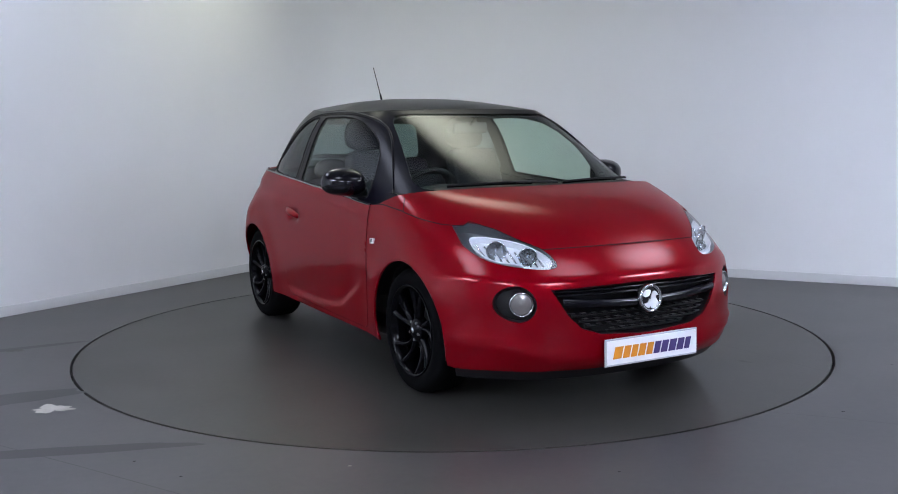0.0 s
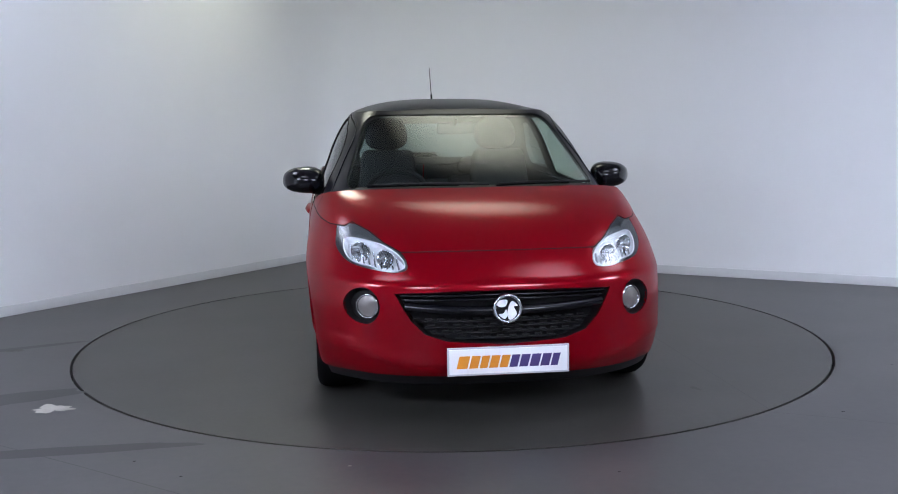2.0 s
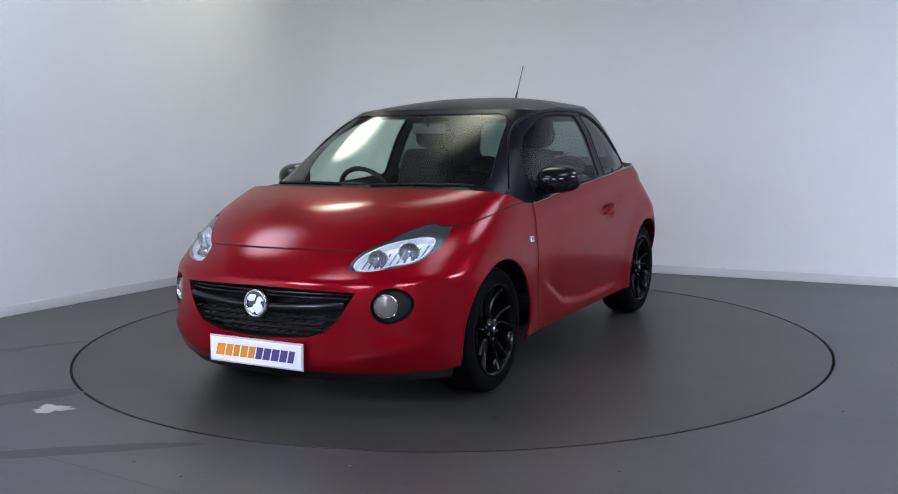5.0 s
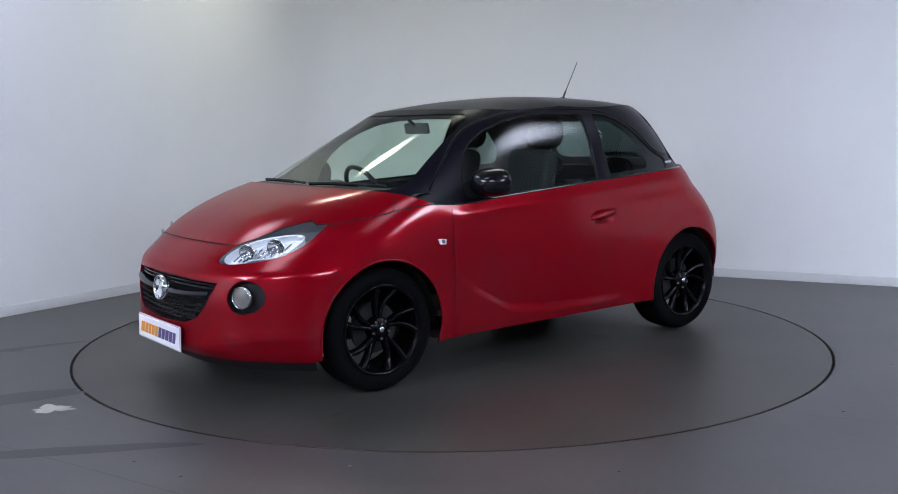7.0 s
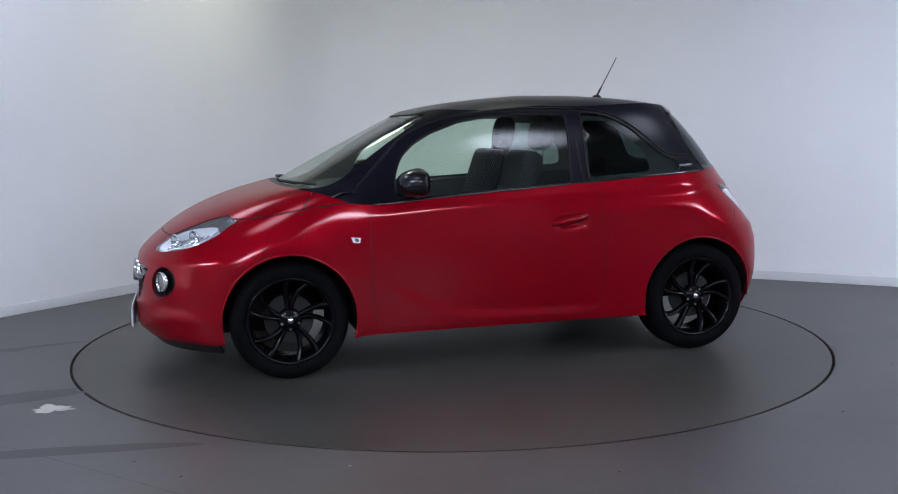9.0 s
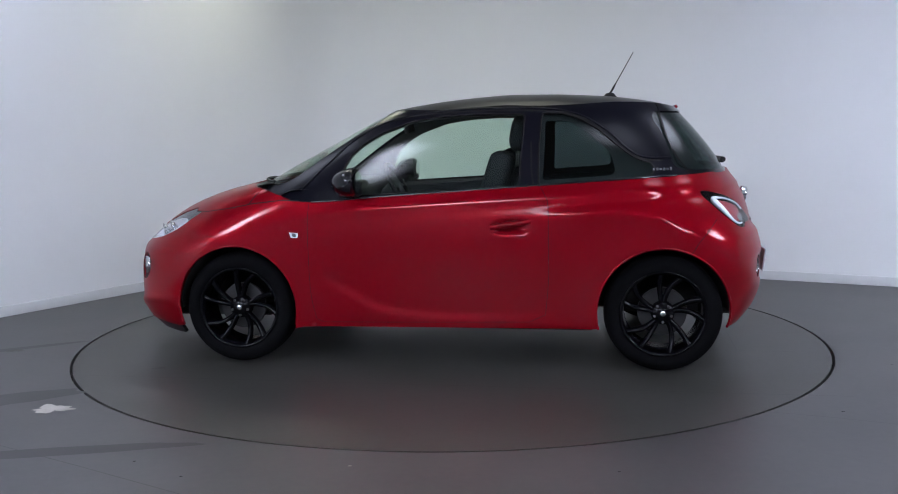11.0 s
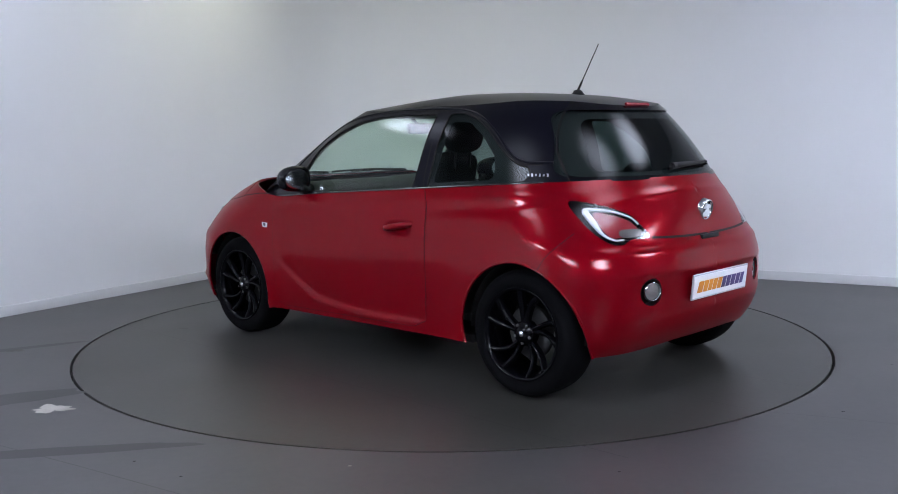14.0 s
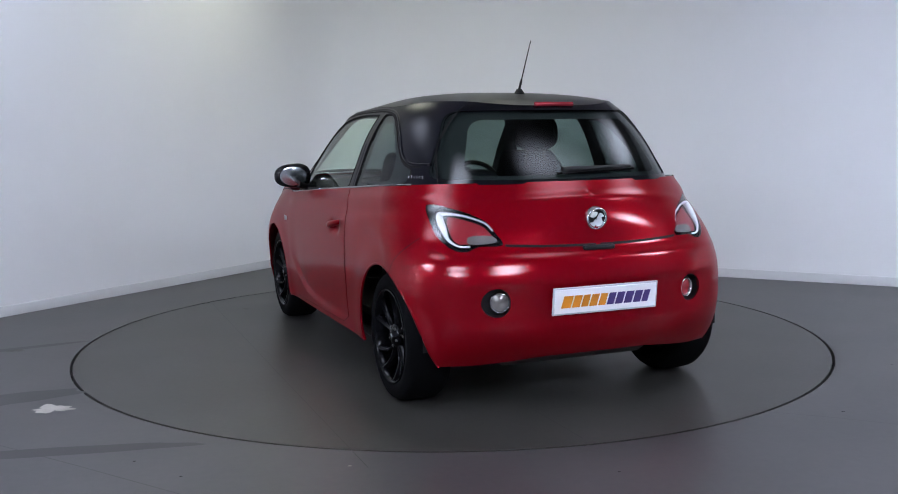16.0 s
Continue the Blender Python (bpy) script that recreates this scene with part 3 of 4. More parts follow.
def fog_loop(y, z, r, s, back):
    out = []
    for i in range(32):
        t = 2 * math.pi * i / 32
        zz = z + r * math.sin(t)
        yy = y + (1.15 if math.cos(t) > 0 else 0.85) * r * math.cos(t)
        out.append(Vector((LOW.end(s * yy, zz, back), zz)))
    return out


def body_outline():
    """Round the whole lower body: bottom edge with the wheel arches, then back along the belt line."""
    half = []
    bottom = spline((-1.75, 0.262), (-1.5, 0.232), (-1.45, 0.232), (-0.8, 0.228), (0.8, 0.214), (1.5, 0.20), (1.95, 0.205))
    half += [(LOW.end(y, bottom(1.9)), bottom(1.9)) for y in np.arange(0.0, 0.62, 0.03)]
    for ax in (AXLE_F, AXLE_R):
        z0 = bottom(ax)
        ang = math.asin((z0 - HUB_Z) / ARCH_R)
        if ax == AXLE_F:
            half += [(LOW.side(x, bottom(x)), bottom(x)) for x in np.arange(1.62, ax + ARCH_R + 0.01, -0.02)]
        else:
            half += [(LOW.side(x, bottom(x)), bottom(x)) for x in np.arange(AXLE_F - ARCH_R - 0.03, ax + ARCH_R + 0.01, -0.04)]
        for k in range(41):
            t = ang + (math.pi - 2 * ang) * k / 40
            x, z = ax + ARCH_R * math.cos(t), HUB_Z + ARCH_R * math.sin(t)
            half.append((LOW.side(x, z), z))
    half += [(LOW.end(y, 0.232 + 0.03 * step(0.6, 0.2, y), True), 0.232 + 0.03 * step(0.6, 0.2, y)) for y in np.arange(0.60, 0.005, -0.03)]
    half += [(LOW.span, z) for z in np.arange(0.262, 1.02, 0.03)]
    up = [(a, belt_at(a)) for a in np.linspace(LOW.span, 0.0, 160)]
    left = half + up
    loop = [Vector(p) for p in left[:len(half) + len(up)]]
    # left runs bottom front -> rear -> top rear -> top front; the right half follows from the top front back to the bottom front
    back = [(-a, z) for a, z in up[::-1]][1:] + [(-a, z) for a, z in half[::-1]][:-1]
    return loop + [Vector(p) for p in back]


BODY_ROWS = [0.215 + 0.03 * i for i in range(13)] + [0.596, 0.606, 0.614, 0.624, 0.634, 0.65, 0.665, 0.68, 0.69, 0.70, 0.712, 0.725] + [0.74 + 0.0125 * i for i in range(26)]
HOLES = []
for s in (1, -1):
    HOLES += [outline_of(HEADLIGHT, s), outline_of(TAIL, s, True), fog_loop(0.612, 0.513, 0.078, s, False), fog_loop(0.50, 0.525, 0.064, s, True)]
GRILLE_LOOP = dense(on_end(LOW, [(y, z) for y, z in GRILLE]) + on_end(LOW, [(-y, z) for y, z in GRILLE[-2:0:-1]]), 0.02)
bm = sheet(low, body_outline(), HOLES + [GRILLE_LOOP], 0.024, 0.02, rows=BODY_ROWS)
bmesh.ops.remove_doubles(bm, verts=bm.verts, dist=0.0005)
for loop in [p for p in HOLES + [GRILLE_LOOP]] + [[q for q in body_outline() if abs(q.x) < LOW.span - 1e-4]]:
    skirt_into(bm, low, raised(low, -0.012), loop, loop is not None and len(loop) < 400)
part("body", bm, RED, car, "glossy red metallic bodywork")

# wheel arch liners and floor pan keep light out of the body
for ax in (AXLE_F, AXLE_R):
    for s in (1, -1):
        bm = bmesh.new()
        lathe_into(bm, [(ARCH_R + 0.003, s * 0.785), (ARCH_R + 0.012, s * 0.70), (ARCH_R + 0.005, s * 0.52), (0.02, s * 0.50)], 40, "y", (-0.05, math.pi + 0.05), Matrix.Translation((ax, 0, HUB_Z)))
        part("wheel_liner", bm, SEAM, car, "black plastic wheel arch liner")
bm = bmesh.new()
box_into(bm, 0.0, 0, 0.225, 1.60, 1.52, 0.05, 0.02)
box_into(bm, 1.45, 0, 0.235, 0.75, 0.95, 0.08, 0.03)
box_into(bm, -1.25, 0, 0.30, 0.72, 0.95, 0.10, 0.03)
part("underbody", bm, PLASTIC, car, "black underbody pan", smooth=False)

# black chin spoiler under the front bumper
reach = LOW.side(1.515, 0.2)
loop = [Vector((a, 0.222)) for a in np.linspace(-reach, reach, 50)] + [Vector((a, 0.151)) for a in np.linspace(reach, -reach, 50)]
part("chin_spoiler", panel(low, -0.006, loop, (), 0.04, 0.02, depth=0.02), PLASTIC, car, "matt black chin spoiler")

# bonnet, proud by 2.5 mm over a dark gap
half = on_end(LOW, [(0.0, 0.742), (0.15, 0.742), (0.30, 0.741), (0.44, 0.738), (0.505, 0.772), (0.572, 0.820), (0.645, 0.853)])
half += on_side(LOW, [(1.43, 0.835), (1.344, 0.838), (1.21, 0.858), (1.08, 0.882), (1.055, 0.915), (1.03, 0.945)])
edge_b = dense(half, 0.02, False)
cowl = [Vector((a, belt_at(a) - 0.002)) for a in np.linspace(edge_b[-1].x, 0.0, 24)][1:]
BONNET = edge_b + cowl + [Vector((-p.x, p.y)) for p in (edge_b[1:] + cowl[:-1])[::-1]]
part("bonnet", panel(low, 0.0035, BONNET, (), 0.022, 0.0125), RED, car, "red bonnet")
seam_line = [Vector((-p.x, p.y)) for p in edge_b[::-1]][:-1] + edge_b
part("bonnet_gap", strip(low, seam_line, 0.011, 0.0026), SEAM, car, "dark shut line")
for s in (1, -1):
    part("wing_gap", strip(low, on_side(LOW, smooth_line([(1.08, 0.882), (0.985, 0.893), (0.873, 0.904), (0.785, 0.900)], 16), s), 0.006, 0.0015), SEAM, car, "dark shut line of the front wing")

# headlights
for s in (1, -1):
    loop = outline_of(HEADLIGHT, s)
    bm = sheet(raised(low, -0.055), grown(loop, 0.93), (), 0.03, 0.02)
    c = sum(loop, Vector((0, 0))) / len(loop)
    inner = lambda u, v, c=c: low(c.x + (u - c.x) * 0.93, c.y + (v - c.y) * 0.93, -0.055)
    skirt_into(bm, raised(low, -0.002), inner, loop)
    lamp = part("headlight", bm, LAMP_GREY, car, "clear headlight with chrome reflectors")
    lens = on_end(LOW, [(0.432, 0.692), (0.458, 0.735), (0.530, 0.774), (0.640, 0.795), (0.690, 0.785), (0.690, 0.735), (0.655, 0.700), (0.575, 0.686), (0.545, 0.671), (0.468, 0.668)], s)
    lens = rounded(lens, 60)
    bm = bmesh.new()
    ring = [low(p.x, p.y, -0.012) for p in lens]
    tube_into(bm, ring, 0.0042, 6, True)
    part("chrome_rim", bm, PAINTED_SHINE, lamp, "lamp rim, its chrome shine put in as near-white")
    bm = bmesh.new()
    skirt_into(bm, raised(low, -0.012), raised(low, -0.05), lens)
    sheet_into(bm, raised(low, -0.05), lens, (), 0.03, 0.02)
    part("reflector_bed", bm, PAINTED_SHINE, lamp, "lamp reflector, its shine put in as near-white")
    bm = bmesh.new()
    for k in range(9):
        yy = 0.462 + 0.026 * k
        rib = [(LOW.end(s * (yy + 0.006 * q), z), z) for q, z in zip((0.0, 0.5, 1.0), (0.690 + 0.0005 * k, 0.715 + 0.002 * k, 0.735 + 0.0055 * k))]
        tube_into(bm, [low(*p, -0.040) for p in rib], 0.0045, 6)
    part("reflector_ribs", bm, CHROME, lamp, "upright chrome reflector ribs")
    for yy, zz, r in ((0.622, 0.742, 0.044), (0.515, 0.718, 0.040)):
        at = low(LOW.end(s * yy, zz), zz, -0.016)
        m = Matrix.Translation(at) @ pose(0, 0, 0, 0, 8, s * 28)
        bm = bmesh.new()
        lathe_into(bm, [(r * (k / 8), -0.034 * (1 - (k / 8) ** 2)) for k in range(9)], 28, "x", m=m)
        lathe_into(bm, [(r * 0.98, 0.0), (r * 1.06, 0.003), (r * 1.10, -0.004)], 28, "x", m=m)
        lathe_into(bm, [(0.0, -0.004), (0.010, -0.006), (0.012, -0.03)], 14, "x", m=m)
        part("reflector", bm, CHROME, lamp, "round chrome reflector bowl")
    ob = part("cover", sheet(raised(low, 0.0005), loop, (), 0.03, 0.02), CLEAR, lamp, "clear polycarbonate cover")
    ob.visible_shadow = False

# fog lamps and their sockets
for s in (1, -1):
    for back, y, z, r in ((False, 0.612, 0.513, 0.078), (True, 0.50, 0.525, 0.064)):
        loop = fog_loop(y, z, r, s, back)
        bm = sheet(raised(low, -0.05), loop, (), 0.03, 0.03)
        skirt_into(bm, raised(low, -0.001), raised(low, -0.05), loop)
        lamp = part("fog_lamp", bm, PLASTIC, car, "round fog lamp in a black socket")
        m = Matrix.Translation(low(LOW.end(s * (y - 0.008), z, back), z, -0.012)) @ (pose(0, 0, 0, 0, 0, s * 24) if not back else pose(0, 0, 0, 0, 0, 180 - s * 20))
        q = r * 0.68
        bm = bmesh.new()
        lathe_into(bm, [(q * 0.90, -0.02), (q * 0.94, 0.003), (q * 0.98, 0.004), (q * 1.01, -0.02)], 36, "x", m=m)
        part("chrome_ring", bm, CHROME, lamp, "thin chrome ring")
        bm = bmesh.new()
        lathe_into(bm, [(0.0, 0.006), (q * 0.45, 0.003), (q * 0.88, -0.006)], 36, "x", m=m)
        part("lens", bm, LAMP_RED if back and s < 0 else CLEAR_LENS, lamp, "red lens" if back and s < 0 else "clear ribbed lens")

# grille
bm = sheet(raised(low, -0.07), GRILLE_LOOP, (), 0.04, 0.03)
skirt_into(bm, raised(low, -0.003), raised(low, -0.07), GRILLE_LOOP)
grille = part("grille", bm, PLASTIC, car, "black smiling radiator grille")
for z, hw, r in ((0.568, 0.462, 0.007), (0.548, 0.452, 0.006)):
    bm = bmesh.new()
    tube_into(bm, [low(LOW.end(y, z), z, -0.022) for y in np.linspace(-hw, hw, 33)], r, 6)
    part("grille_bar", bm, MIRROR_BLACK, grille, "thin black slat")
bm = bmesh.new()
bar = lambda y: 0.492 + 0.11 * y * y
rows = []
for y in np.linspace(-0.438, 0.438, 41):
    z = bar(y)
    a = LOW.end(y, z)
    rows.append([bm.verts.new(low(a, z + dz, o)) for dz, o in ((0.024, -0.04), (0.022, -0.004), (0.014, 0.006), (-0.004, 0.006), (-0.014, -0.004), (-0.016, -0.04))])
for a, b in zip(rows, rows[1:]):
    for k in range(5):
        bm.faces.new((a[k], b[k], b[k + 1], a[k + 1]))
part("cross_bar", bm, MIRROR_BLACK, grille, "gloss black cross bar")
for k in range(4):
    z = 0.463 - 0.025 * k
    hw = 0.395 - 0.036 * k - (0.02 * k if k > 2 else 0)
    bm = bmesh.new()
    count = int(2 * hw / 0.052)
    for j in range(count + 1):
        y = -hw + 2 * hw * (j + (k % 2) * 0.5) / count
        if y <= hw:
            at = low(LOW.end(y, z), z, -0.02)
            box_into(bm, at.x, at.y, at.z, 0.022, 0.030, 0.006, 0.002)
    tube_into(bm, [low(LOW.end(y, z - 0.012), z - 0.012, -0.028) for y in np.linspace(-hw, hw, 25)], 0.0045, 6)
    part("stud_strip", bm, PLASTIC, grille, "row of small black studs")


def badge(parent, x, z, r, back=False):
    """A round chrome badge with a plain raised shape."""
    m = Matrix.Translation((x, 0, z)) @ (pose(0, 0, 0, 0, 12, 180) if back else pose(0, 0, 0, 0, -4, 0))
    bm = bmesh.new()
    lathe_into(bm, [(r * 0.80, 0.0), (r * 0.82, 0.010), (r * 0.92, 0.014), (r, 0.008), (r * 1.02, -0.02)], 48, "x", m=m)
    ring = part("badge", bm, CHROME, parent, "round chrome emblem")
    bm = bmesh.new()
    lathe_into(bm, [(0.0, 0.003), (r * 0.82, 0.002)], 40, "x", m=m)
    part("badge_field", bm, GLOSS_BLACK, ring, "black field")
    bm = bmesh.new()
    for pts in (((-0.70, 0.25), (-0.62, 0.55), (-0.05, 0.60), (-0.12, 0.22), (-0.45, 0.12)), ((0.05, -0.70), (0.0, -0.1), (0.18, 0.38), (0.38, 0.50), (0.68, 0.20), (0.42, 0.12), (0.62, -0.35), (0.35, -0.68)),
                ((-0.62, -0.38), (-0.28, -0.30), (-0.10, -0.05), (-0.02, -0.45), (-0.25, -0.68))):
        poly = rounded([(p[0] * r, p[1] * r) for p in pts], 28)
        front = [bm.verts.new(m @ Vector((0.008, p.x, p.y))) for p in poly]
        rear = [bm.verts.new(m @ Vector((0.001, p.x, p.y))) for p in poly]
        bm.faces.new(front)
        for i in range(len(poly)):
            j = (i + 1) % len(poly)
            bm.faces.new((rear[i], rear[j], front[j], front[i]))
    part("badge_shape", bm, PAINTED_SHINE, ring, "raised badge shapes, their chrome shine put in as near-white", smooth=False)


badge(car, 1.945, 0.507, 0.064)
badge(car, -1.662, 0.872, 0.052, True)


def plate(parent, x, z, tilt, back):
    """A white dealer plate whose mark is set in plain slanted blocks."""
    m = Matrix.Translation((x, 0, z)) @ (pose(0, 0, 0, 0, tilt, 180) if back else pose(0, 0, 0, 0, tilt, 0))
    bm = bmesh.new()
    box_into(bm, 0, 0, 0, 0.008, 0.536, 0.124, 0.003)
    bm.transform(m)
    holder = part("plate", bm, material("plate_frame", (0.5, 0.5, 0.54), 0.4), parent, "white dealer show plate in a grey frame", smooth=False)
    bm = bmesh.new()
    box_into(bm, 0.004, 0, 0, 0.006, 0.520, 0.108, 0.002)
    bm.transform(m)
    part("plate_face", bm, PLATE_WHITE, holder, "plain white plate face", smooth=False)
    widths = [1.25, 1.05, 0.95, 1.05, 1.0, 0.98, 1.05, 1.1, 1.05, 0.9]
    total, run = sum(widths), -0.225
    for i, w in enumerate(widths):
        w2 = 0.452 * w / total
        a, b, h = run + 0.004, run + w2 - 0.004, 0.027
        lean = 0.007
        bm = bmesh.new()
        box_into(bm, 0.0075, (a + b) / 2, -0.002, 0.002, b - a, 2 * h)
        for v in bm.verts:
            v.co.y += lean * (v.co.z / h)
        bm.transform(m)
        part("mark_block", bm, ORANGE if i < 5 else PURPLE, holder, "orange slanted block" if i < 5 else "purple slanted block", smooth=False)
        run += w2


plate(car, 1.962, 0.284, -1.0, False)
plate(car, -1.748, 0.522, 6.0, True)

# tail lights
for s in (1, -1):
    loop = outline_of(TAIL, s, True)
    c = sum(loop, Vector((0, 0))) / len(loop)
    bm = sheet(raised(low, -0.035), grown(loop, 0.96), (), 0.03, 0.02)
    skirt_into(bm, raised(low, -0.001), lambda u, v, c=c: low(c.x + (u - c.x) * 0.96, c.y + (v - c.y) * 0.96, -0.035), loop)
    lamp = part("tail_light", bm, MIRROR_BLACK, car, "red and clear rear lamp in a black surround")
    red = rounded(on_end(LOW, [(0.640, 0.893), (0.580, 0.884), (0.515, 0.856), (0.486, 0.815), (0.480, 0.790), (0.585, 0.782), (0.635, 0.785), (0.652, 0.840)], s, True), 48)
    part("red_lens", sheet(raised(low, -0.014), red, (), 0.03, 0.02), LAMP_RED, lamp, "deep red lens")
    bm = bmesh.new()
    hook = smooth_line(on_end(LOW, [(0.480, 0.835), (0.505, 0.868), (0.575, 0.897), (0.640, 0.905), (0.668, 0.895), (0.668, 0.840), (0.662, 0.795), (0.628, 0.770), (0.585, 0.769)], s, True), 60)
    tube_into(bm, [low(p.x, p.y, -0.006) for p in hook], lambda t: 0.0045 + 0.012 * math.exp(-((t - 0.55) / 0.16) ** 2), 8)
    part("light_guide", bm, LAMP_WHITE, lamp, "white light guide hook")
    clear = rounded(on_end(LOW, [(0.580, 0.812), (0.490, 0.814), (0.478, 0.786), (0.585, 0.780)], s, True), 24)
    part("reversing_lens", sheet(raised(low, -0.009), clear, (), 0.02, 0.015), CLEAR_LENS, lamp, "clear reversing lens")
    ob = part("cover", sheet(raised(low, 0.001), loop, (), 0.03, 0.02), CLEAR, lamp, "clear cover")
    ob.visible_shadow = False

# shut lines of tailgate and bumper
part("tailgate_gap", strip(low, [Vector((LOW.end(y, 0.757 + 0.012 * (y / 0.44) ** 2, True), 0.757 + 0.012 * (y / 0.44) ** 2)) for y in np.linspace(0.44, 0.01, 20)], 0.011, 0.003), SEAM, car)
part("tailgate_gap", strip(low, [Vector((LOW.end(y, 0.757 + 0.012 * (y / 0.44) ** 2, True), 0.757 + 0.012 * (y / 0.44) ** 2)) for y in np.linspace(-0.44, -0.01, 20)], 0.011, 0.003), SEAM, car)
bm = bmesh.new()
box_into(bm, -1.685, 0, 0.745, 0.02, 0.16, 0.022, 0.006)
part("tailgate_handle", bm, PLASTIC, car, "dark tailgate grip")

# doors, proud by 2 mm, with their gaps, handles and side repeaters
for s in (1, -1):
    edge = on_side(LOW, smooth_line([(0.728, 0.894), (0.735, 0.80), (0.732, 0.60), (0.725, 0.40), (0.700, 0.262)], 24), s)
    edge += on_side(LOW, smooth_line([(0.66, 0.243), (0.2, 0.250), (-0.46, 0.262)], 24), s)
    edge += on_side(LOW, smooth_line([(-0.545, 0.30), (-0.562, 0.50), (-0.560, 0.72), (-0.556, 0.88), (-0.535, 0.935), (-0.512, 0.974)], 28), s)
    belt = on_side(LOW, [(x, BELT(x) - 0.003) for x in np.linspace(-0.50, 0.72, 30)], s)
    door = part("door", panel(low, 0.003, edge + belt, (), 0.02, 0.012), RED, car, "closed red door with a pulled-in lower flank")
    part("door_gap", strip(low, edge, 0.006, 0.0015), SEAM, door, "dark shut line")
    bm = bmesh.new()
    rows = []
    for k in range(21):
        t = k / 20
        x = -0.255 - 0.215 * t
        z = 0.762 + 0.034 * t
        bow = math.sin(math.pi * t) ** 0.6
        p = low(s * LOW.side(x, z), z, 0.004 + 0.020 * math.exp(-((x + 0.365) / 0.075) ** 4 - ((z - 0.765) / 0.030) ** 4))
        h = 0.011 + 0.006 * bow
        rows.append([bm.verts.new(p + Vector((0, s * o, dz))) for dz, o in ((h, 0.0), (h * 0.9, 0.022 * bow + 0.004), (0, 0.032 * bow + 0.004), (-h * 0.9, 0.022 * bow + 0.004), (-h, 0.0))])
    for a, b in zip(rows, rows[1:]):
        for k in range(4):
            bm.faces.new((a[k], a[k + 1], b[k + 1], b[k]) if s < 0 else (b[k], b[k + 1], a[k + 1], a[k]))
    part("door_handle", bm, RED, door, "red bar handle")
    rep = on_side(LOW, dense([(0.838, 0.733), (0.790, 0.729), (0.793, 0.703), (0.828, 0.705)], 0.012), s)
    bm = sheet(raised(low, 0.008), rep, (), 0.02, 0.02)
    skirt_into(bm, raised(low, 0.008), raised(low, -0.002), rep)
    repeater = part("side_repeater", bm, LAMP_WHITE, car, "small clear side indicator")
    inner = rounded(on_side(LOW, [(0.820, 0.727), (0.802, 0.725), (0.800, 0.710), (0.816, 0.711)], s), 16)
    bm = sheet(raised(low, 0.0095), inner, (), 0.02, 0.02)
    skirt_into(bm, raised(low, 0.0095), raised(low, 0.004), inner)
    part("indicator_bulb", bm, LAMP_GREY, repeater, "grey bulb behind the lens")
    part("bumper_gap", strip(low, on_side(LOW, smooth_line([(-1.425, 0.800), (-1.375, 0.740), (-1.327, 0.685), (-1.300, 0.640), (-1.285, 0.628)], 16), s), 0.0035, 0.002), SEAM, car, "dark bumper shut line")
    # chrome-dark belt trim
    line = on_side(LOW, [(x, BELT(x) + 0.001) for x in np.linspace(-1.22, 0.72, 60)], s)
    bm = bmesh.new()
    tube_into(bm, [low(p.x, p.y, -0.002) for p in line], 0.006, 6)
    part("belt_trim", bm, GLOSS_BLACK, car, "thin black belt trim")
    # wheel arch lip
    for ax in (AXLE_F, AXLE_R):
        bm = bmesh.new()
        arc = [(ax + ARCH_R * math.cos(t), HUB_Z + ARCH_R * math.sin(t)) for t in np.linspace(-0.25, math.pi + 0.25, 40)]
        tube_into(bm, [low(s * LOW.side(x, z), z, -0.005) for x, z in arc], 0.007, 6)
        part("arch_lip", bm, RED, car, "rolled red arch lip")

# ---- cabin top: black pillars, glass and roof ----


def top_z(a):
    return solve_z(TOP, a, roof_z, 1.1, 1.49)


def low_edge(a):
    x, y = TOP.at(a, 1.0)
    return BELT(x) - 0.02


DOOR_WIN = [(0.585, 0.922), (0.580, 1.03), (0.530, 1.141), (0.461, 1.206), (0.361, 1.264), (0.193, 1.324), (0.027, 1.350), (-0.142, 1.360), (-0.425, 1.358), (-0.412, 1.16), (-0.404, 0.975), (0.10, 0.947)]
QUARTER_WIN = [(-0.515, 1.362), (-0.62, 1.360), (-0.715, 1.330), (-0.815, 1.272), (-0.905, 1.195), (-0.970, 1.142), (-1.035, 1.105), (-1.095, 1.092), (-1.112, 1.055), (-1.09, 1.022), (-0.80, 0.999), (-0.505, 0.981), (-0.503, 1.16)]


def corners(pts, r=0.025, n=5):
    """A polygon with slightly rounded corners."""
    p, out = [Vector(q) for q in pts], []
    for i, b in enumerate(p):
        a, c = p[i - 1], p[(i + 1) % len(p)]
        ra, rc = min(r, (a - b).length * 0.45), min(r, (c - b).length * 0.45)
        u, w = b + (a - b).normalized() * ra, b + (c - b).normalized() * rc
        out += [u * (1 - t) ** 2 + b * 2 * t * (1 - t) + w * t * t for t in [k / n for k in range(n + 1)]]
    return out


def band(shell_end, y0, y1, z0, z1, back):
    """A rounded four-sided opening across the front or back of the cabin: half widths y0 at z0 and y1 at z1."""
    pts = [(-y0, z0), (y0, z0), (y1, z1), (-y1, z1)]
    return [Vector((TOP.end(p.x, p.y, back), p.y)) for p in dense(corners(pts, 0.07, 8), 0.03)]


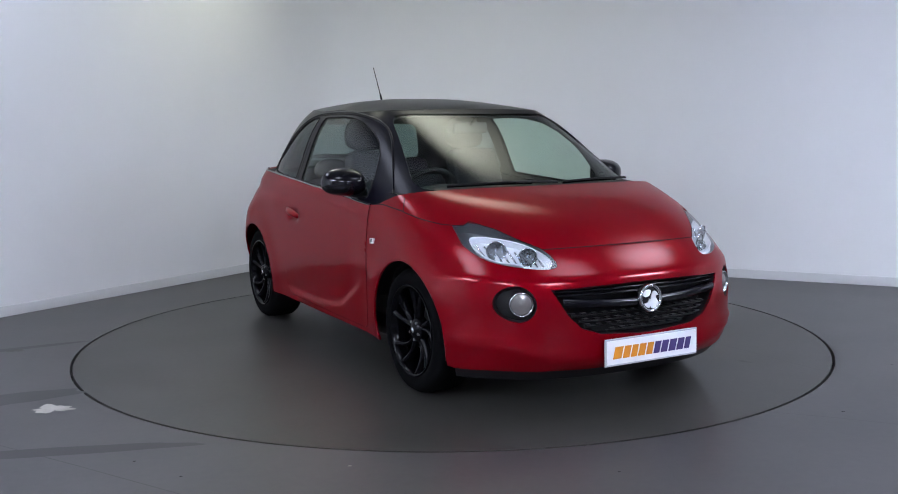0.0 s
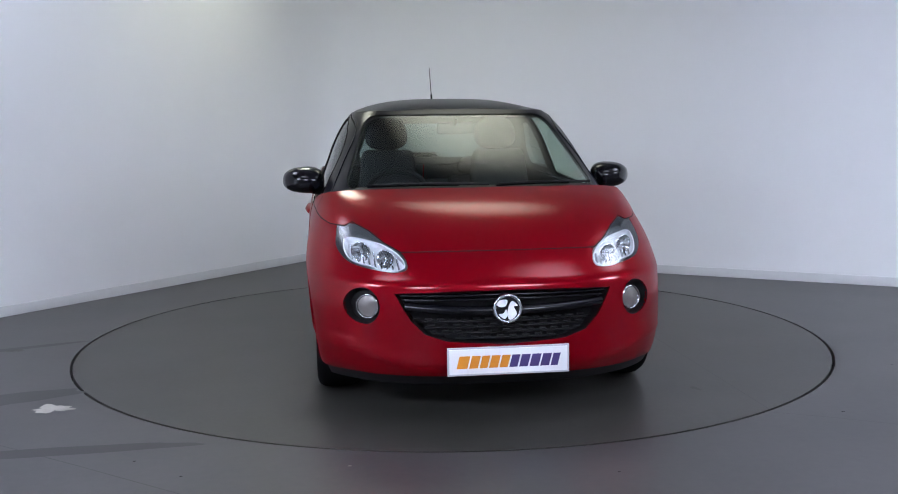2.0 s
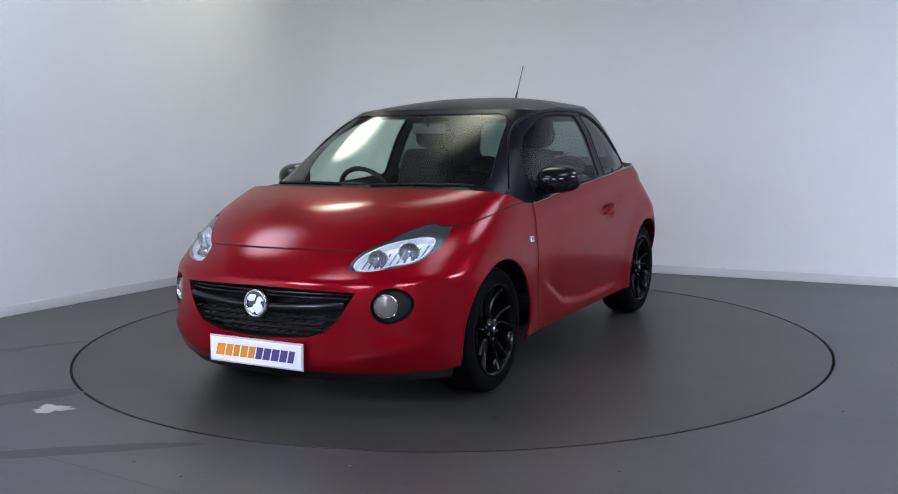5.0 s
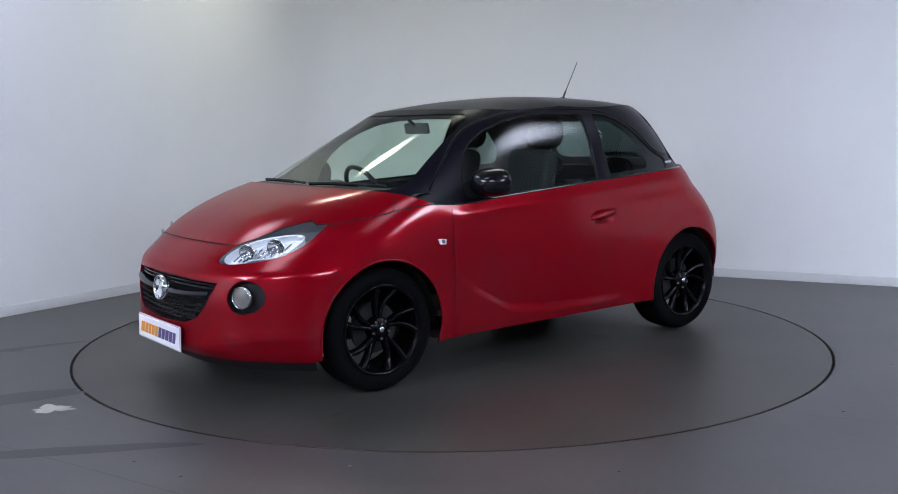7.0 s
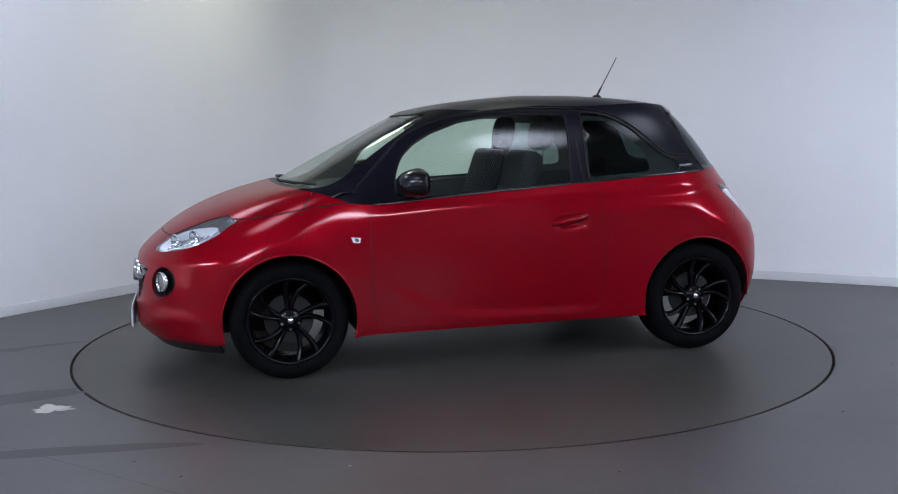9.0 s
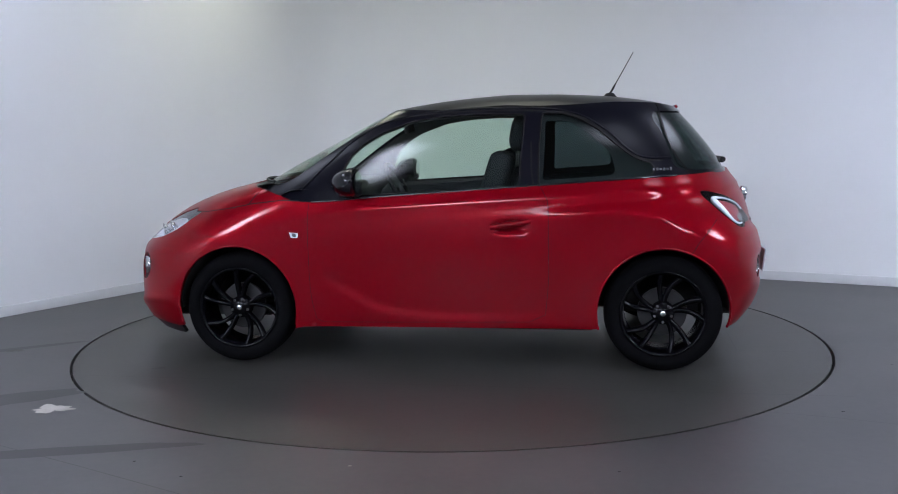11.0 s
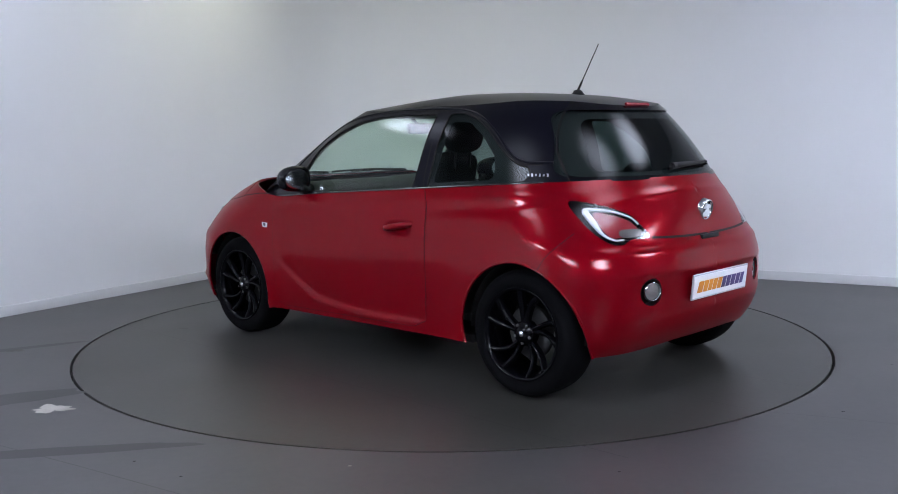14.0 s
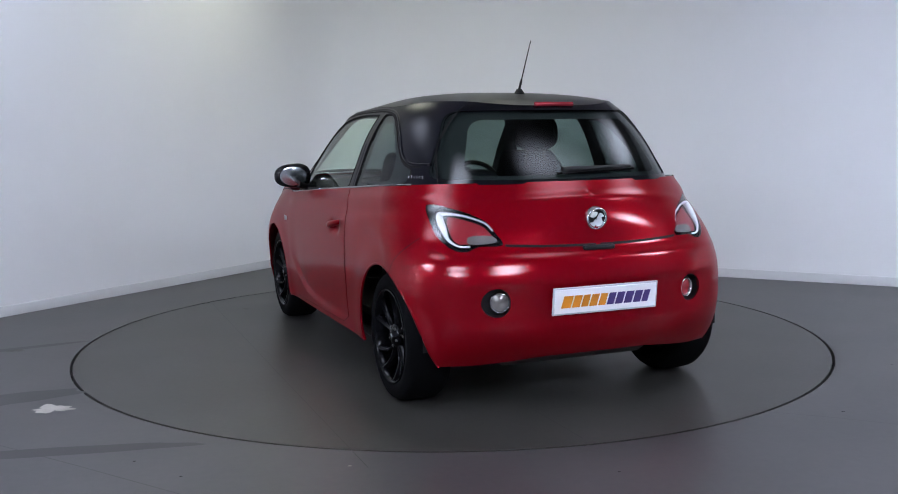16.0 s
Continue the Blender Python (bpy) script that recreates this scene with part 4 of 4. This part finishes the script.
WINDSCREEN = band(TOP, 0.672, 0.520, 0.975, 1.365, False)
BACKLIGHT = [Vector((p.x % (2 * math.pi), p.y)) for p in band(TOP, 0.655, 0.500, 1.043, 1.366, True)]
LINING_BACK = [Vector((p.x % (2 * math.pi), p.y)) for p in band(TOP, 0.535, 0.430, 1.075, 1.335, True)]
WINDOWS = {}
for s in (1, -1):
    WINDOWS[s] = (dense(on_side(TOP, corners(DOOR_WIN), s), 0.03), dense(on_side(TOP, corners(QUARTER_WIN), s), 0.03))

LINING_WINDOW = {s: dense(on_side(TOP, corners([(-0.535, 1.33), (-0.66, 1.325), (-0.78, 1.250), (-0.885, 1.150), (-0.910, 1.06), (-0.890, 1.035), (-0.525, 1.012)]), s), 0.03) for s in (1, -1)}
# the frame is made in two halves that meet along the middle of the car


def pillar_shell(off, inner=False):
    bm = bmesh.new()
    for s in (1, -1):
        # half openings join the cut line at the middle
        lo_w, hi_w = min(p.y for p in WINDSCREEN), max(p.y for p in WINDSCREEN)
        rear_loop = LINING_BACK if inner else BACKLIGHT
        lo_b, hi_b = min(p.y for p in rear_loop), max(p.y for p in rear_loop)
        half_w = [p for p in WINDSCREEN if s * p.x > 1e-6]
        half_b = [Vector((p.x if s > 0 else p.x - 2 * math.pi, p.y)) for p in rear_loop if s * (math.pi - p.x) > 1e-6]
        def ordered(pts, mid):
            low_run = sorted([p for p in pts], key=lambda p: math.atan2(p.y - mid[1], abs(p.x - mid[0]) + 1e-9))
            return low_run
        cw = ordered(half_w, (0.0, (lo_w + hi_w) / 2))
        cb = ordered(half_b, (s * math.pi, (lo_b + hi_b) / 2))
        bottom_run = [Vector((s * a, low_edge(a))) for a in np.linspace(0.0, math.pi, 110)]
        top_run = [Vector((s * a, top_z(a))) for a in np.linspace(math.pi, 0.0, 140)]
        poly = bottom_run + [Vector((s * math.pi, lo_b))] + cb + [Vector((s * math.pi, hi_b))] + top_run + [Vector((0.0, hi_w))] + cw[::-1] + [Vector((0.0, lo_w))]
        sheet_into(bm, raised(top, off), poly, (WINDOWS[s][0], LINING_WINDOW[s]) if inner else WINDOWS[s], 0.05, 0.025)
    bmesh.ops.remove_doubles(bm, verts=bm.verts, dist=0.0004)
    return bm


shell = part("pillar_frame", pillar_shell(0.0), BLACK_PAINT, car, "satin black window frame and pillars")
bm = pillar_shell(-0.02, True)
part("pillar_lining", bm, PILLAR_TRIM, car, "grey cabin lining")


def roof_loop(grow=1.0):
    out = []
    for a in np.linspace(0, 2 * math.pi, 200, endpoint=False):
        b = a if a <= math.pi else a - 2 * math.pi
        z = top_z(b)
        x, y = TOP.at(b, z)
        out.append(Vector((-0.45 + (x + 0.45) * grow, y * grow)))
    return out


part("roof", panel(roof, 0.0, roof_loop(1.004), (), 0.05, 0.05), BLACK_PAINT, car, "satin black roof panel")
part("roof_lining", sheet(raised(roof, -0.025), roof_loop(0.985), (), 0.1, 0.1), HEADLINER, car, "grey roof lining")

win = part("windscreen", sheet(raised(top, -0.004), grown(WINDSCREEN, 1.012), (), 0.05, 0.03), GLASS, car, "tinted windscreen")
win.visible_shadow = False
win = part("rear_window", sheet(raised(top, -0.004), grown(BACKLIGHT, 1.012), (), 0.05, 0.03), DARK_GLASS, car, "dark tinted rear window")
win.visible_shadow = False
TAILGATE = [(-1.300, 1.024), (-1.285, 1.045), (-1.215, 1.140), (-1.175, 1.230), (-1.155, 1.300), (-1.138, 1.375)]
edge = [Vector((TOP.side(x, z), z)) for x, z in smooth_line(TAILGATE, 24)]
edge = [Vector((p.x, min(p.y, top_z(p.x) - 0.004))) for p in edge]
across = [Vector((a, top_z(a if a <= math.pi else a - 2 * math.pi) - 0.004)) for a in np.linspace(edge[-1].x, 2 * math.pi - edge[-1].x, 40)][1:-1]
far = [Vector((2 * math.pi - p.x, p.y)) for p in edge[::-1]]
below = [Vector((a, edge[0].y + 0.006 * math.sin(math.pi * (far[-1].x - a) / (far[-1].x - edge[0].x)))) for a in np.linspace(far[-1].x, edge[0].x, 40)][1:-1]
border = edge + across + far + below
part("tailgate_glass_border", panel(top, 0.004, border, (grown(BACKLIGHT, 0.975),), 0.04, 0.025), GLAZED, car, "black glazed border of the tailgate window")
for run in (edge, far):
    part("tailgate_gap", strip(top, run, 0.012, 0.0030), SEAM, car, "dark tailgate shut line")
for s in (1, -1):
    for loop, mat, label in zip(WINDOWS[s], (GLASS, DARK_GLASS), ("tinted door window", "dark rear quarter window")):
        win = part("side_window", sheet(raised(top, -0.004), grown(loop, 1.012), (), 0.05, 0.03), mat, car, label)
        win.visible_shadow = False
        bm = bmesh.new()
        tube_into(bm, [top(p.x, p.y, -0.001) for p in loop], 0.0045, 6, True)
        part("window_seal", bm, SEAM, car, "black rubber seal")
    # raised roof frame line that sweeps over the windows and kicks back to the tailgate
    line = on_side(TOP, smooth_line([(0.80, 0.955), (0.685, 1.075), (0.514, 1.232), (0.313, 1.330), (0.018, 1.377), (-0.322, 1.388), (-0.56, 1.380), (-0.72, 1.345), (-0.86, 1.262), (-0.965, 1.168), (-1.03, 1.128), (-1.10, 1.115), (-1.20, 1.115)], 70), s)
    bm = bmesh.new()
    tube_into(bm, [top(p.x, p.y, -0.001) for p in line], 0.007, 8)
    part("roof_moulding", bm, BLACK_PAINT, car, "gloss black moulding over the windows")
    under = [Vector((p.x, p.y - 0.012)) for p in line[6:-3]]
    part("moulding_groove", strip(top, under, 0.010, 0.0015), SEAM, car, "dark groove under the roof moulding")
    part("pillar_gap", strip(top, on_side(TOP, [(-0.462, 1.372), (-0.463, 1.2), (-0.468, 1.05), (-0.482, 0.965)], s), 0.010, 0.0012), SEAM, car)
    # illegible chrome script behind the quarter window
    for k in range(6):
        x = -1.105 - 0.018 * k
        bm = bmesh.new()
        p = top(s * TOP.side(x, 1.055), 1.055, 0.003)
        box_into(bm, p.x, p.y, p.z, 0.011, 0.003, 0.012 + 0.004 * (k % 2), 0.001)
        part("script_bar", bm, CHROME, car, "small chrome script stroke", smooth=False)

# mirrors
for s in (1, -1):
    bm = bmesh.new()
    bmesh.ops.create_uvsphere(bm, u_segments=28, v_segments=18, radius=1.0)
    for v in bm.verts:
        x, y, z = (math.copysign(abs(c) ** 0.78, c) for c in v.co)
        nose = max(x, 0.0)
        v.co = Vector((0.478 + (0.115 if x > 0 else 0.036) * x, s * (0.885 + 0.114 * y * (1 - 0.15 * nose) - 0.035 * nose), 1.002 + 0.078 * z * (0.9 if z < 0 else 1.0) * (1 - 0.10 * y) * (1 - 0.10 * nose) - 0.008 * nose))
    mirror = part("door_mirror", bm, MIRROR_BLACK, car, "gloss black door mirror")
    bm = bmesh.new()
    tube_into(bm, [(0.50, s * 0.745, 0.945), (0.48, s * 0.80, 0.942), (0.45, s * 0.86, 0.955)], 0.024, 10)
    part("mirror_foot", bm, PLASTIC, mirror, "black mirror foot")
    bm = bmesh.new()
    lathe_into(bm, [(0.0, 0.0), (0.9, 0.0), (1.0, 0.06)], 28, "x")
    for v in bm.verts:
        v.co = Vector((0.4405 + 0.02 * v.co.x, s * (0.888 + 0.084 * v.co.y), 1.004 + 0.058 * v.co.z))
    part("mirror_glass", bm, CHROME, mirror, "silvered mirror glass")

# aerial
bm = bmesh.new()
lathe_into(bm, [(0.0, 0.03), (0.012, 0.028), (0.020, 0.012), (0.026, 0.0)], 16, "z", m=Matrix.Translation((-0.885, 0, ROOF_LINE(-0.885) - 0.004)) @ Matrix.Diagonal((1.7, 1, 1, 1)))
aerial = part("aerial", bm, PLASTIC, car, "black roof aerial")
bm = bmesh.new()
tube_into(bm, [Vector((-0.885, 0, 1.475)).lerp(Vector((-1.018, 0, 1.715)), k / 12) for k in range(13)], lambda t: 0.0065 if t < 0.25 else 0.0032 - 0.0008 * t, 8)
part("aerial_rod", bm, PLASTIC, aerial, "thin whip rod")

# high brake light, wipers and cowl
bm = bmesh.new()
box_into(bm, -1.262, 0, 1.394, 0.014, 0.21, 0.018, 0.004, pose(0, 0, 0, 0, 40, 0))
part("brake_light", bm, LAMP_RED, car, "red high-level brake light")
bm = bmesh.new()
a0, a1 = top(TOP.end(0.10, 1.075, True), 1.075, 0.022), top(TOP.end(-0.27, 1.085, True), 1.085, 0.022)
tube_into(bm, [a0.lerp(a1, k / 10) for k in range(11)], lambda t: 0.017 - 0.010 * t, 8)
bm2 = bmesh.new()
tube_into(bm2, [top(TOP.end(y, z, True), z, 0.010) for y, z in ((0.12, 1.068), (-0.02, 1.070), (-0.16, 1.074), (-0.30, 1.078))], 0.006, 6)
wiper = part("rear_wiper", bm, PLASTIC, car, "black rear wiper arm")
part("wiper_blade", bm2, RUBBER, wiper, "rubber blade")
for y0, y1 in ((0.06, -0.55), (0.62, 0.10)):
    bm = bmesh.new()
    line = [(y0 + (y1 - y0) * k / 12, 0.985 + 0.008 * math.sin(k / 12 * 3)) for k in range(13)]
    tube_into(bm, [top(TOP.end(y, z), z, 0.016) for y, z in line], lambda t: 0.007 - 0.003 * t, 8)
    wiper = part("wiper", bm, PLASTIC, car, "black windscreen wiper")
    bm = bmesh.new()
    tube_into(bm, [top(TOP.end(y, z), z, 0.006) for y, z in line[3:]], 0.005, 6)
    part("wiper_blade", bm, RUBBER, wiper, "rubber blade")
bm = bmesh.new()
rows = []
for a in np.linspace(-0.80, 0.80, 40):
    z = belt_at(a)
    p = low(a, z, 0.0)
    q = Vector((p.x - 0.09, p.y * 0.95, p.z + 0.008))
    rows.append((bm.verts.new(p + Vector((0, 0, -0.004))), bm.verts.new(q)))
for a, b in zip(rows, rows[1:]):
    bm.faces.new((a[0], b[0], b[1], a[1]))
part("cowl", bm, PLASTIC, car, "black cowl panel under the windscreen")

# ---- wheels ----


def wheel_into_car(ax, s):
    y0 = s * 0.828
    m = Matrix.Translation((ax, y0, WHEEL_R)) @ (Matrix.Identity(4) if s > 0 else pose(0, 0, 0, 0, 0, 180))
    # outward is +y in wheel space
    bm = bmesh.new()
    R = WHEEL_R
    prof = [(0.222, -0.20), (0.232, -0.214), (0.262, -0.218), (0.290, -0.208), (R - 0.004, -0.185), (R, -0.15), (R, -0.07), (R - 0.004, -0.032), (0.290, -0.010), (0.262, 0.0), (0.232, -0.003), (0.221, -0.014)]
    lathe_into(bm, prof, 72, "y")
    bm.transform(m)
    rim_bm = bmesh.new()
    lathe_into(rim_bm, [(0.224, -0.008), (0.227, -0.002), (0.222, 0.001), (0.212, -0.006), (0.206, -0.03), (0.198, -0.06), (0.195, -0.19), (0.222, -0.21)], 72, "y")
    lathe_into(rim_bm, [(0.0, -0.014), (0.030, -0.014), (0.036, -0.020), (0.052, -0.026), (0.060, -0.036), (0.062, -0.075)], 40, "y")
    rim_bm.transform(m)
    rim = part("wheel", rim_bm, RIM, car, "gloss black twisted-spoke alloy wheel")
    part("tyre", bm, RUBBER, rim, "black low-profile tyre")
    for k in range(5):
        for lean in (-1, 1):
            base = 2 * math.pi * k / 5 + 0.3
            rows, spoke = [], bmesh.new()
            for t in np.linspace(0, 1, 9):
                r = 0.035 + 0.172 * t
                ang = base + lean * (0.10 + 0.16 * t) + 0.22 * t * t
                w = 0.026 - 0.004 * t + 0.012 * t * t
                h = -0.030 + 0.024 * t - 0.012 * math.sin(math.pi * t)
                c, sn = math.cos(ang), math.sin(ang)
                rad, tan = Vector((c, 0, sn)), Vector((-sn, 0, c))
                rows.append([spoke.verts.new(rad * r + tan * o + Vector((0, q, 0))) for o, q in ((-w / 2, h - 0.032), (-w / 2 * 0.75, h - 0.004), (w * 0.05, h), (w / 2, h - 0.014), (w / 2, h - 0.036))])
            for a, b in zip(rows, rows[1:]):
                for j in range(4):
                    spoke.faces.new((a[j], a[j + 1], b[j + 1], b[j]))
            spoke.transform(m)
            part("spoke", spoke, RIM, rim, "gloss black twisted spoke")
    bm = bmesh.new()
    lathe_into(bm, [(0.05, -0.085), (0.128, -0.085), (0.130, -0.105), (0.05, -0.107)], 48, "y")
    bm.transform(m)
    sharp(part("brake_disc", bm, BRAKE, rim, "dark iron brake disc"))
    bm = bmesh.new()
    lathe_into(bm, [(0.0, -0.0120), (0.013, -0.0120), (0.015, -0.015)], 24, "y")
    bm.transform(m)
    part("hub_cap", bm, CHROME, rim, "small chrome-faced hub cap")
    for k in range(5):
        ang = 2 * math.pi * k / 5 + 0.3 + math.pi / 5
        bm = bmesh.new()
        lathe_into(bm, [(0.0, -0.020), (0.007, -0.020), (0.009, -0.045)], 10, "y", m=Matrix.Translation((0.046 * math.cos(ang), 0, 0.046 * math.sin(ang))))
        bm.transform(m)
        part("wheel_bolt", bm, STEEL, rim, "wheel bolt")


for ax in (AXLE_F, AXLE_R):
    for s in (1, -1):
        wheel_into_car(ax, s)

# ---- cabin ----
for s in (1, -1):
    angles = np.linspace(LOW.side(0.85, 0.7), LOW.span - 0.005, 60)
    rim = [Vector((s * a, belt_at(a) - 0.006)) for a in angles[::-1]]
    edge = [Vector((s * a, 0.69)) for a in angles] + rim
    bm = sheet(raised(low, -0.05), edge, (), 0.08, 0.08)
    skirt_into(bm, raised(low, -0.05), raised(low, -0.008), rim, False)
    part("door_lining", bm, TRIM, car, "dark cabin side lining")
bm = bmesh.new()
box_into(bm, -0.02, 0, 0.33, 1.56, 1.5, 0.04, 0.01)
box_into(bm, -1.32, 0, 0.68, 0.36, 0.90, 0.44, 0.03)
part("cabin_floor", bm, TRIM, car, "dark cabin floor", smooth=False)
bm = bmesh.new()
rows = []
for y in np.linspace(-0.74, 0.74, 25):
    hump = 0.03 * math.exp(-((y + 0.36) / 0.16) ** 2)
    rows.append([bm.verts.new((x - 0.12 * (y / 0.74) ** 2, y, z + hump * k)) for x, z, k in ((1.10, 0.90, 0), (0.98, 0.955, 0), (0.82, 0.962, 0.5), (0.70, 0.955, 1), (0.62, 0.915, 1), (0.60, 0.80, 0), (0.68, 0.60, 0), (0.75, 0.40, 0))])
for a, b in zip(rows, rows[1:]):
    for k in range(7):
        bm.faces.new((a[k], a[k + 1], b[k + 1], b[k]))
part("dashboard", bm, TRIM, car, "dark moulded dashboard")
m = Matrix.Translation((0.47, -0.36, 0.90)) @ pose(0, 0, 0, 0, -62 + 90, 0)
bm = bmesh.new()
tube_into(bm, [m @ Vector((0, 0.175 * math.cos(t), 0.175 * math.sin(t))) for t in np.linspace(0, 2 * math.pi, 48, endpoint=False)], 0.015, 8, True)
wheel = part("steering_wheel", bm, PLASTIC, car, "black steering wheel")
bm = bmesh.new()
lathe_into(bm, [(0.0, -0.012), (0.05, -0.01), (0.068, 0.0), (0.066, 0.03), (0.04, 0.14)], 24, "x", m=m)
for t in (0.1, math.pi - 0.1, 1.5 * math.pi):
    tube_into(bm, [m @ Vector((0.008, r * math.cos(t), r * math.sin(t))) for r in (0.05, 0.11, 0.168)], 0.013, 6)
part("wheel_hub", bm, TRIM, wheel, "wheel boss and spokes")


def seat_into_car(x, y, rear=False):
    bm = bmesh.new()
    w = 0.50 if not rear else 0.58
    box_into(bm, x, y, 0.50, 0.50, w, 0.16, 0.06)
    ob = part("seat", bm, FABRIC, car, "dark fabric seat")
    bm = bmesh.new()
    tall = 0.70 if not rear else 0.50
    verts = box_into(bm, 0, 0, 0, 0.13, w * 0.94, tall, 0.055)
    for v in verts:
        k = (v.co.z + tall / 2) / tall
        v.co.y *= 1.0 - 0.30 * step(0.62, 1.0, k)
    bm.transform(Matrix.Translation((x - 0.31, y, 0.46 + tall / 2)) @ pose(0, 0, 0, 0, -17, 0))
    part("backrest", bm, FABRIC, ob, "padded backrest")
    hx, hz = x - 0.31 - 0.27 * tall - 0.0, 0.46 + tall * 0.97 + (0.115 if not rear else 0.07)
    bm = bmesh.new()
    bmesh.ops.create_uvsphere(bm, u_segments=24, v_segments=14, radius=1.0)
    for v in bm.verts:
        a, b, c = (math.copysign(abs(k) ** 0.72, k) for k in v.co)
        v.co = Vector((0.055 * a, (0.135 if not rear else 0.12) * b * (1 - 0.10 * c), (0.105 if not rear else 0.065) * c))
    bm.transform(Matrix.Translation((hx, y, hz)) @ pose(0, 0, 0, 0, -10, 0))
    part("headrest", bm, FABRIC, ob, "rounded headrest")
    for o in (-0.06, 0.06):
        bm = bmesh.new()
        tube_into(bm, [(hx, y + o, hz - 0.02), (hx + 0.02, y + o, hz - 0.19)], 0.006, 8)
        part("headrest_post", bm, STEEL, ob, "steel headrest post")


seat_into_car(0.12, 0.36)
seat_into_car(0.12, -0.36)
seat_into_car(-0.62, 0.32, True)
seat_into_car(-0.62, -0.32, True)
bm = bmesh.new()
box_into(bm, 0.33, 0.0, 1.285, 0.03, 0.22, 0.065, 0.014, pose(0, 0, 0, 0, 12, 0))
# matt grey trim colour stands in for what the mirror reflects
mirror = part("rear_view_mirror", bm, PILLAR_TRIM, car, "inside mirror, its reflection put in as plain grey")
bm = bmesh.new()
tube_into(bm, [(0.34, 0, 1.30), (0.40, 0, 1.345)], 0.010, 8)
part("mirror_stem", bm, PLASTIC, mirror)
bm = bmesh.new()
box_into(bm, -0.55, 0, 0.24, 0.9, 0.10, 0.09, 0.03)
lathe_into(bm, [(0.09, -0.38), (0.10, -0.36), (0.10, 0.36), (0.09, 0.38), (0.0, 0.38)], 20, "y", m=Matrix.Translation((-1.42, 0, 0.28)))
part("exhaust", bm, STEEL, car, "dull exhaust pipe and silencer")


# ---- what turns ----
TURNS = [(0.0, -61.11), (0.5, -64.94), (1.0, -70.42), (1.5, -76.53), (2.0, -82.61), (2.5, -88.65), (3.0, -94.66), (3.5, -100.65), (4.0, -106.6), (5.0, -118.44), (5.6, -125.51), (6.5, -136.06), (7.0, -141.91), (7.5, -147.74), (8.0, -153.57), (8.5, -159.39), (9.0, -165.21), (9.7, -173.36), (10.2, -179.18), (10.7, -185.01), (11.5, -194.35), (12.0, -200.21), (12.5, -206.08), (13.0, -211.96), (13.5, -217.87), (14.0, -223.79), (14.5, -229.74), (15.0, -235.72), (15.5, -241.73), (16.0, -247.76)]
OFFSET = Vector((-0.0828, 0.0029, 0.0))


def motions():
    car_rows, table_rows = [], []
    for t, angle in TURNS:
        spin = pose(0, 0, 0, 0, 0, angle)
        car_rows.append((t, spin @ Matrix.Translation(OFFSET)))
        table_rows.append((t, spin))
    walk(car, car_rows)
    walk(turntable, table_rows)


motions()
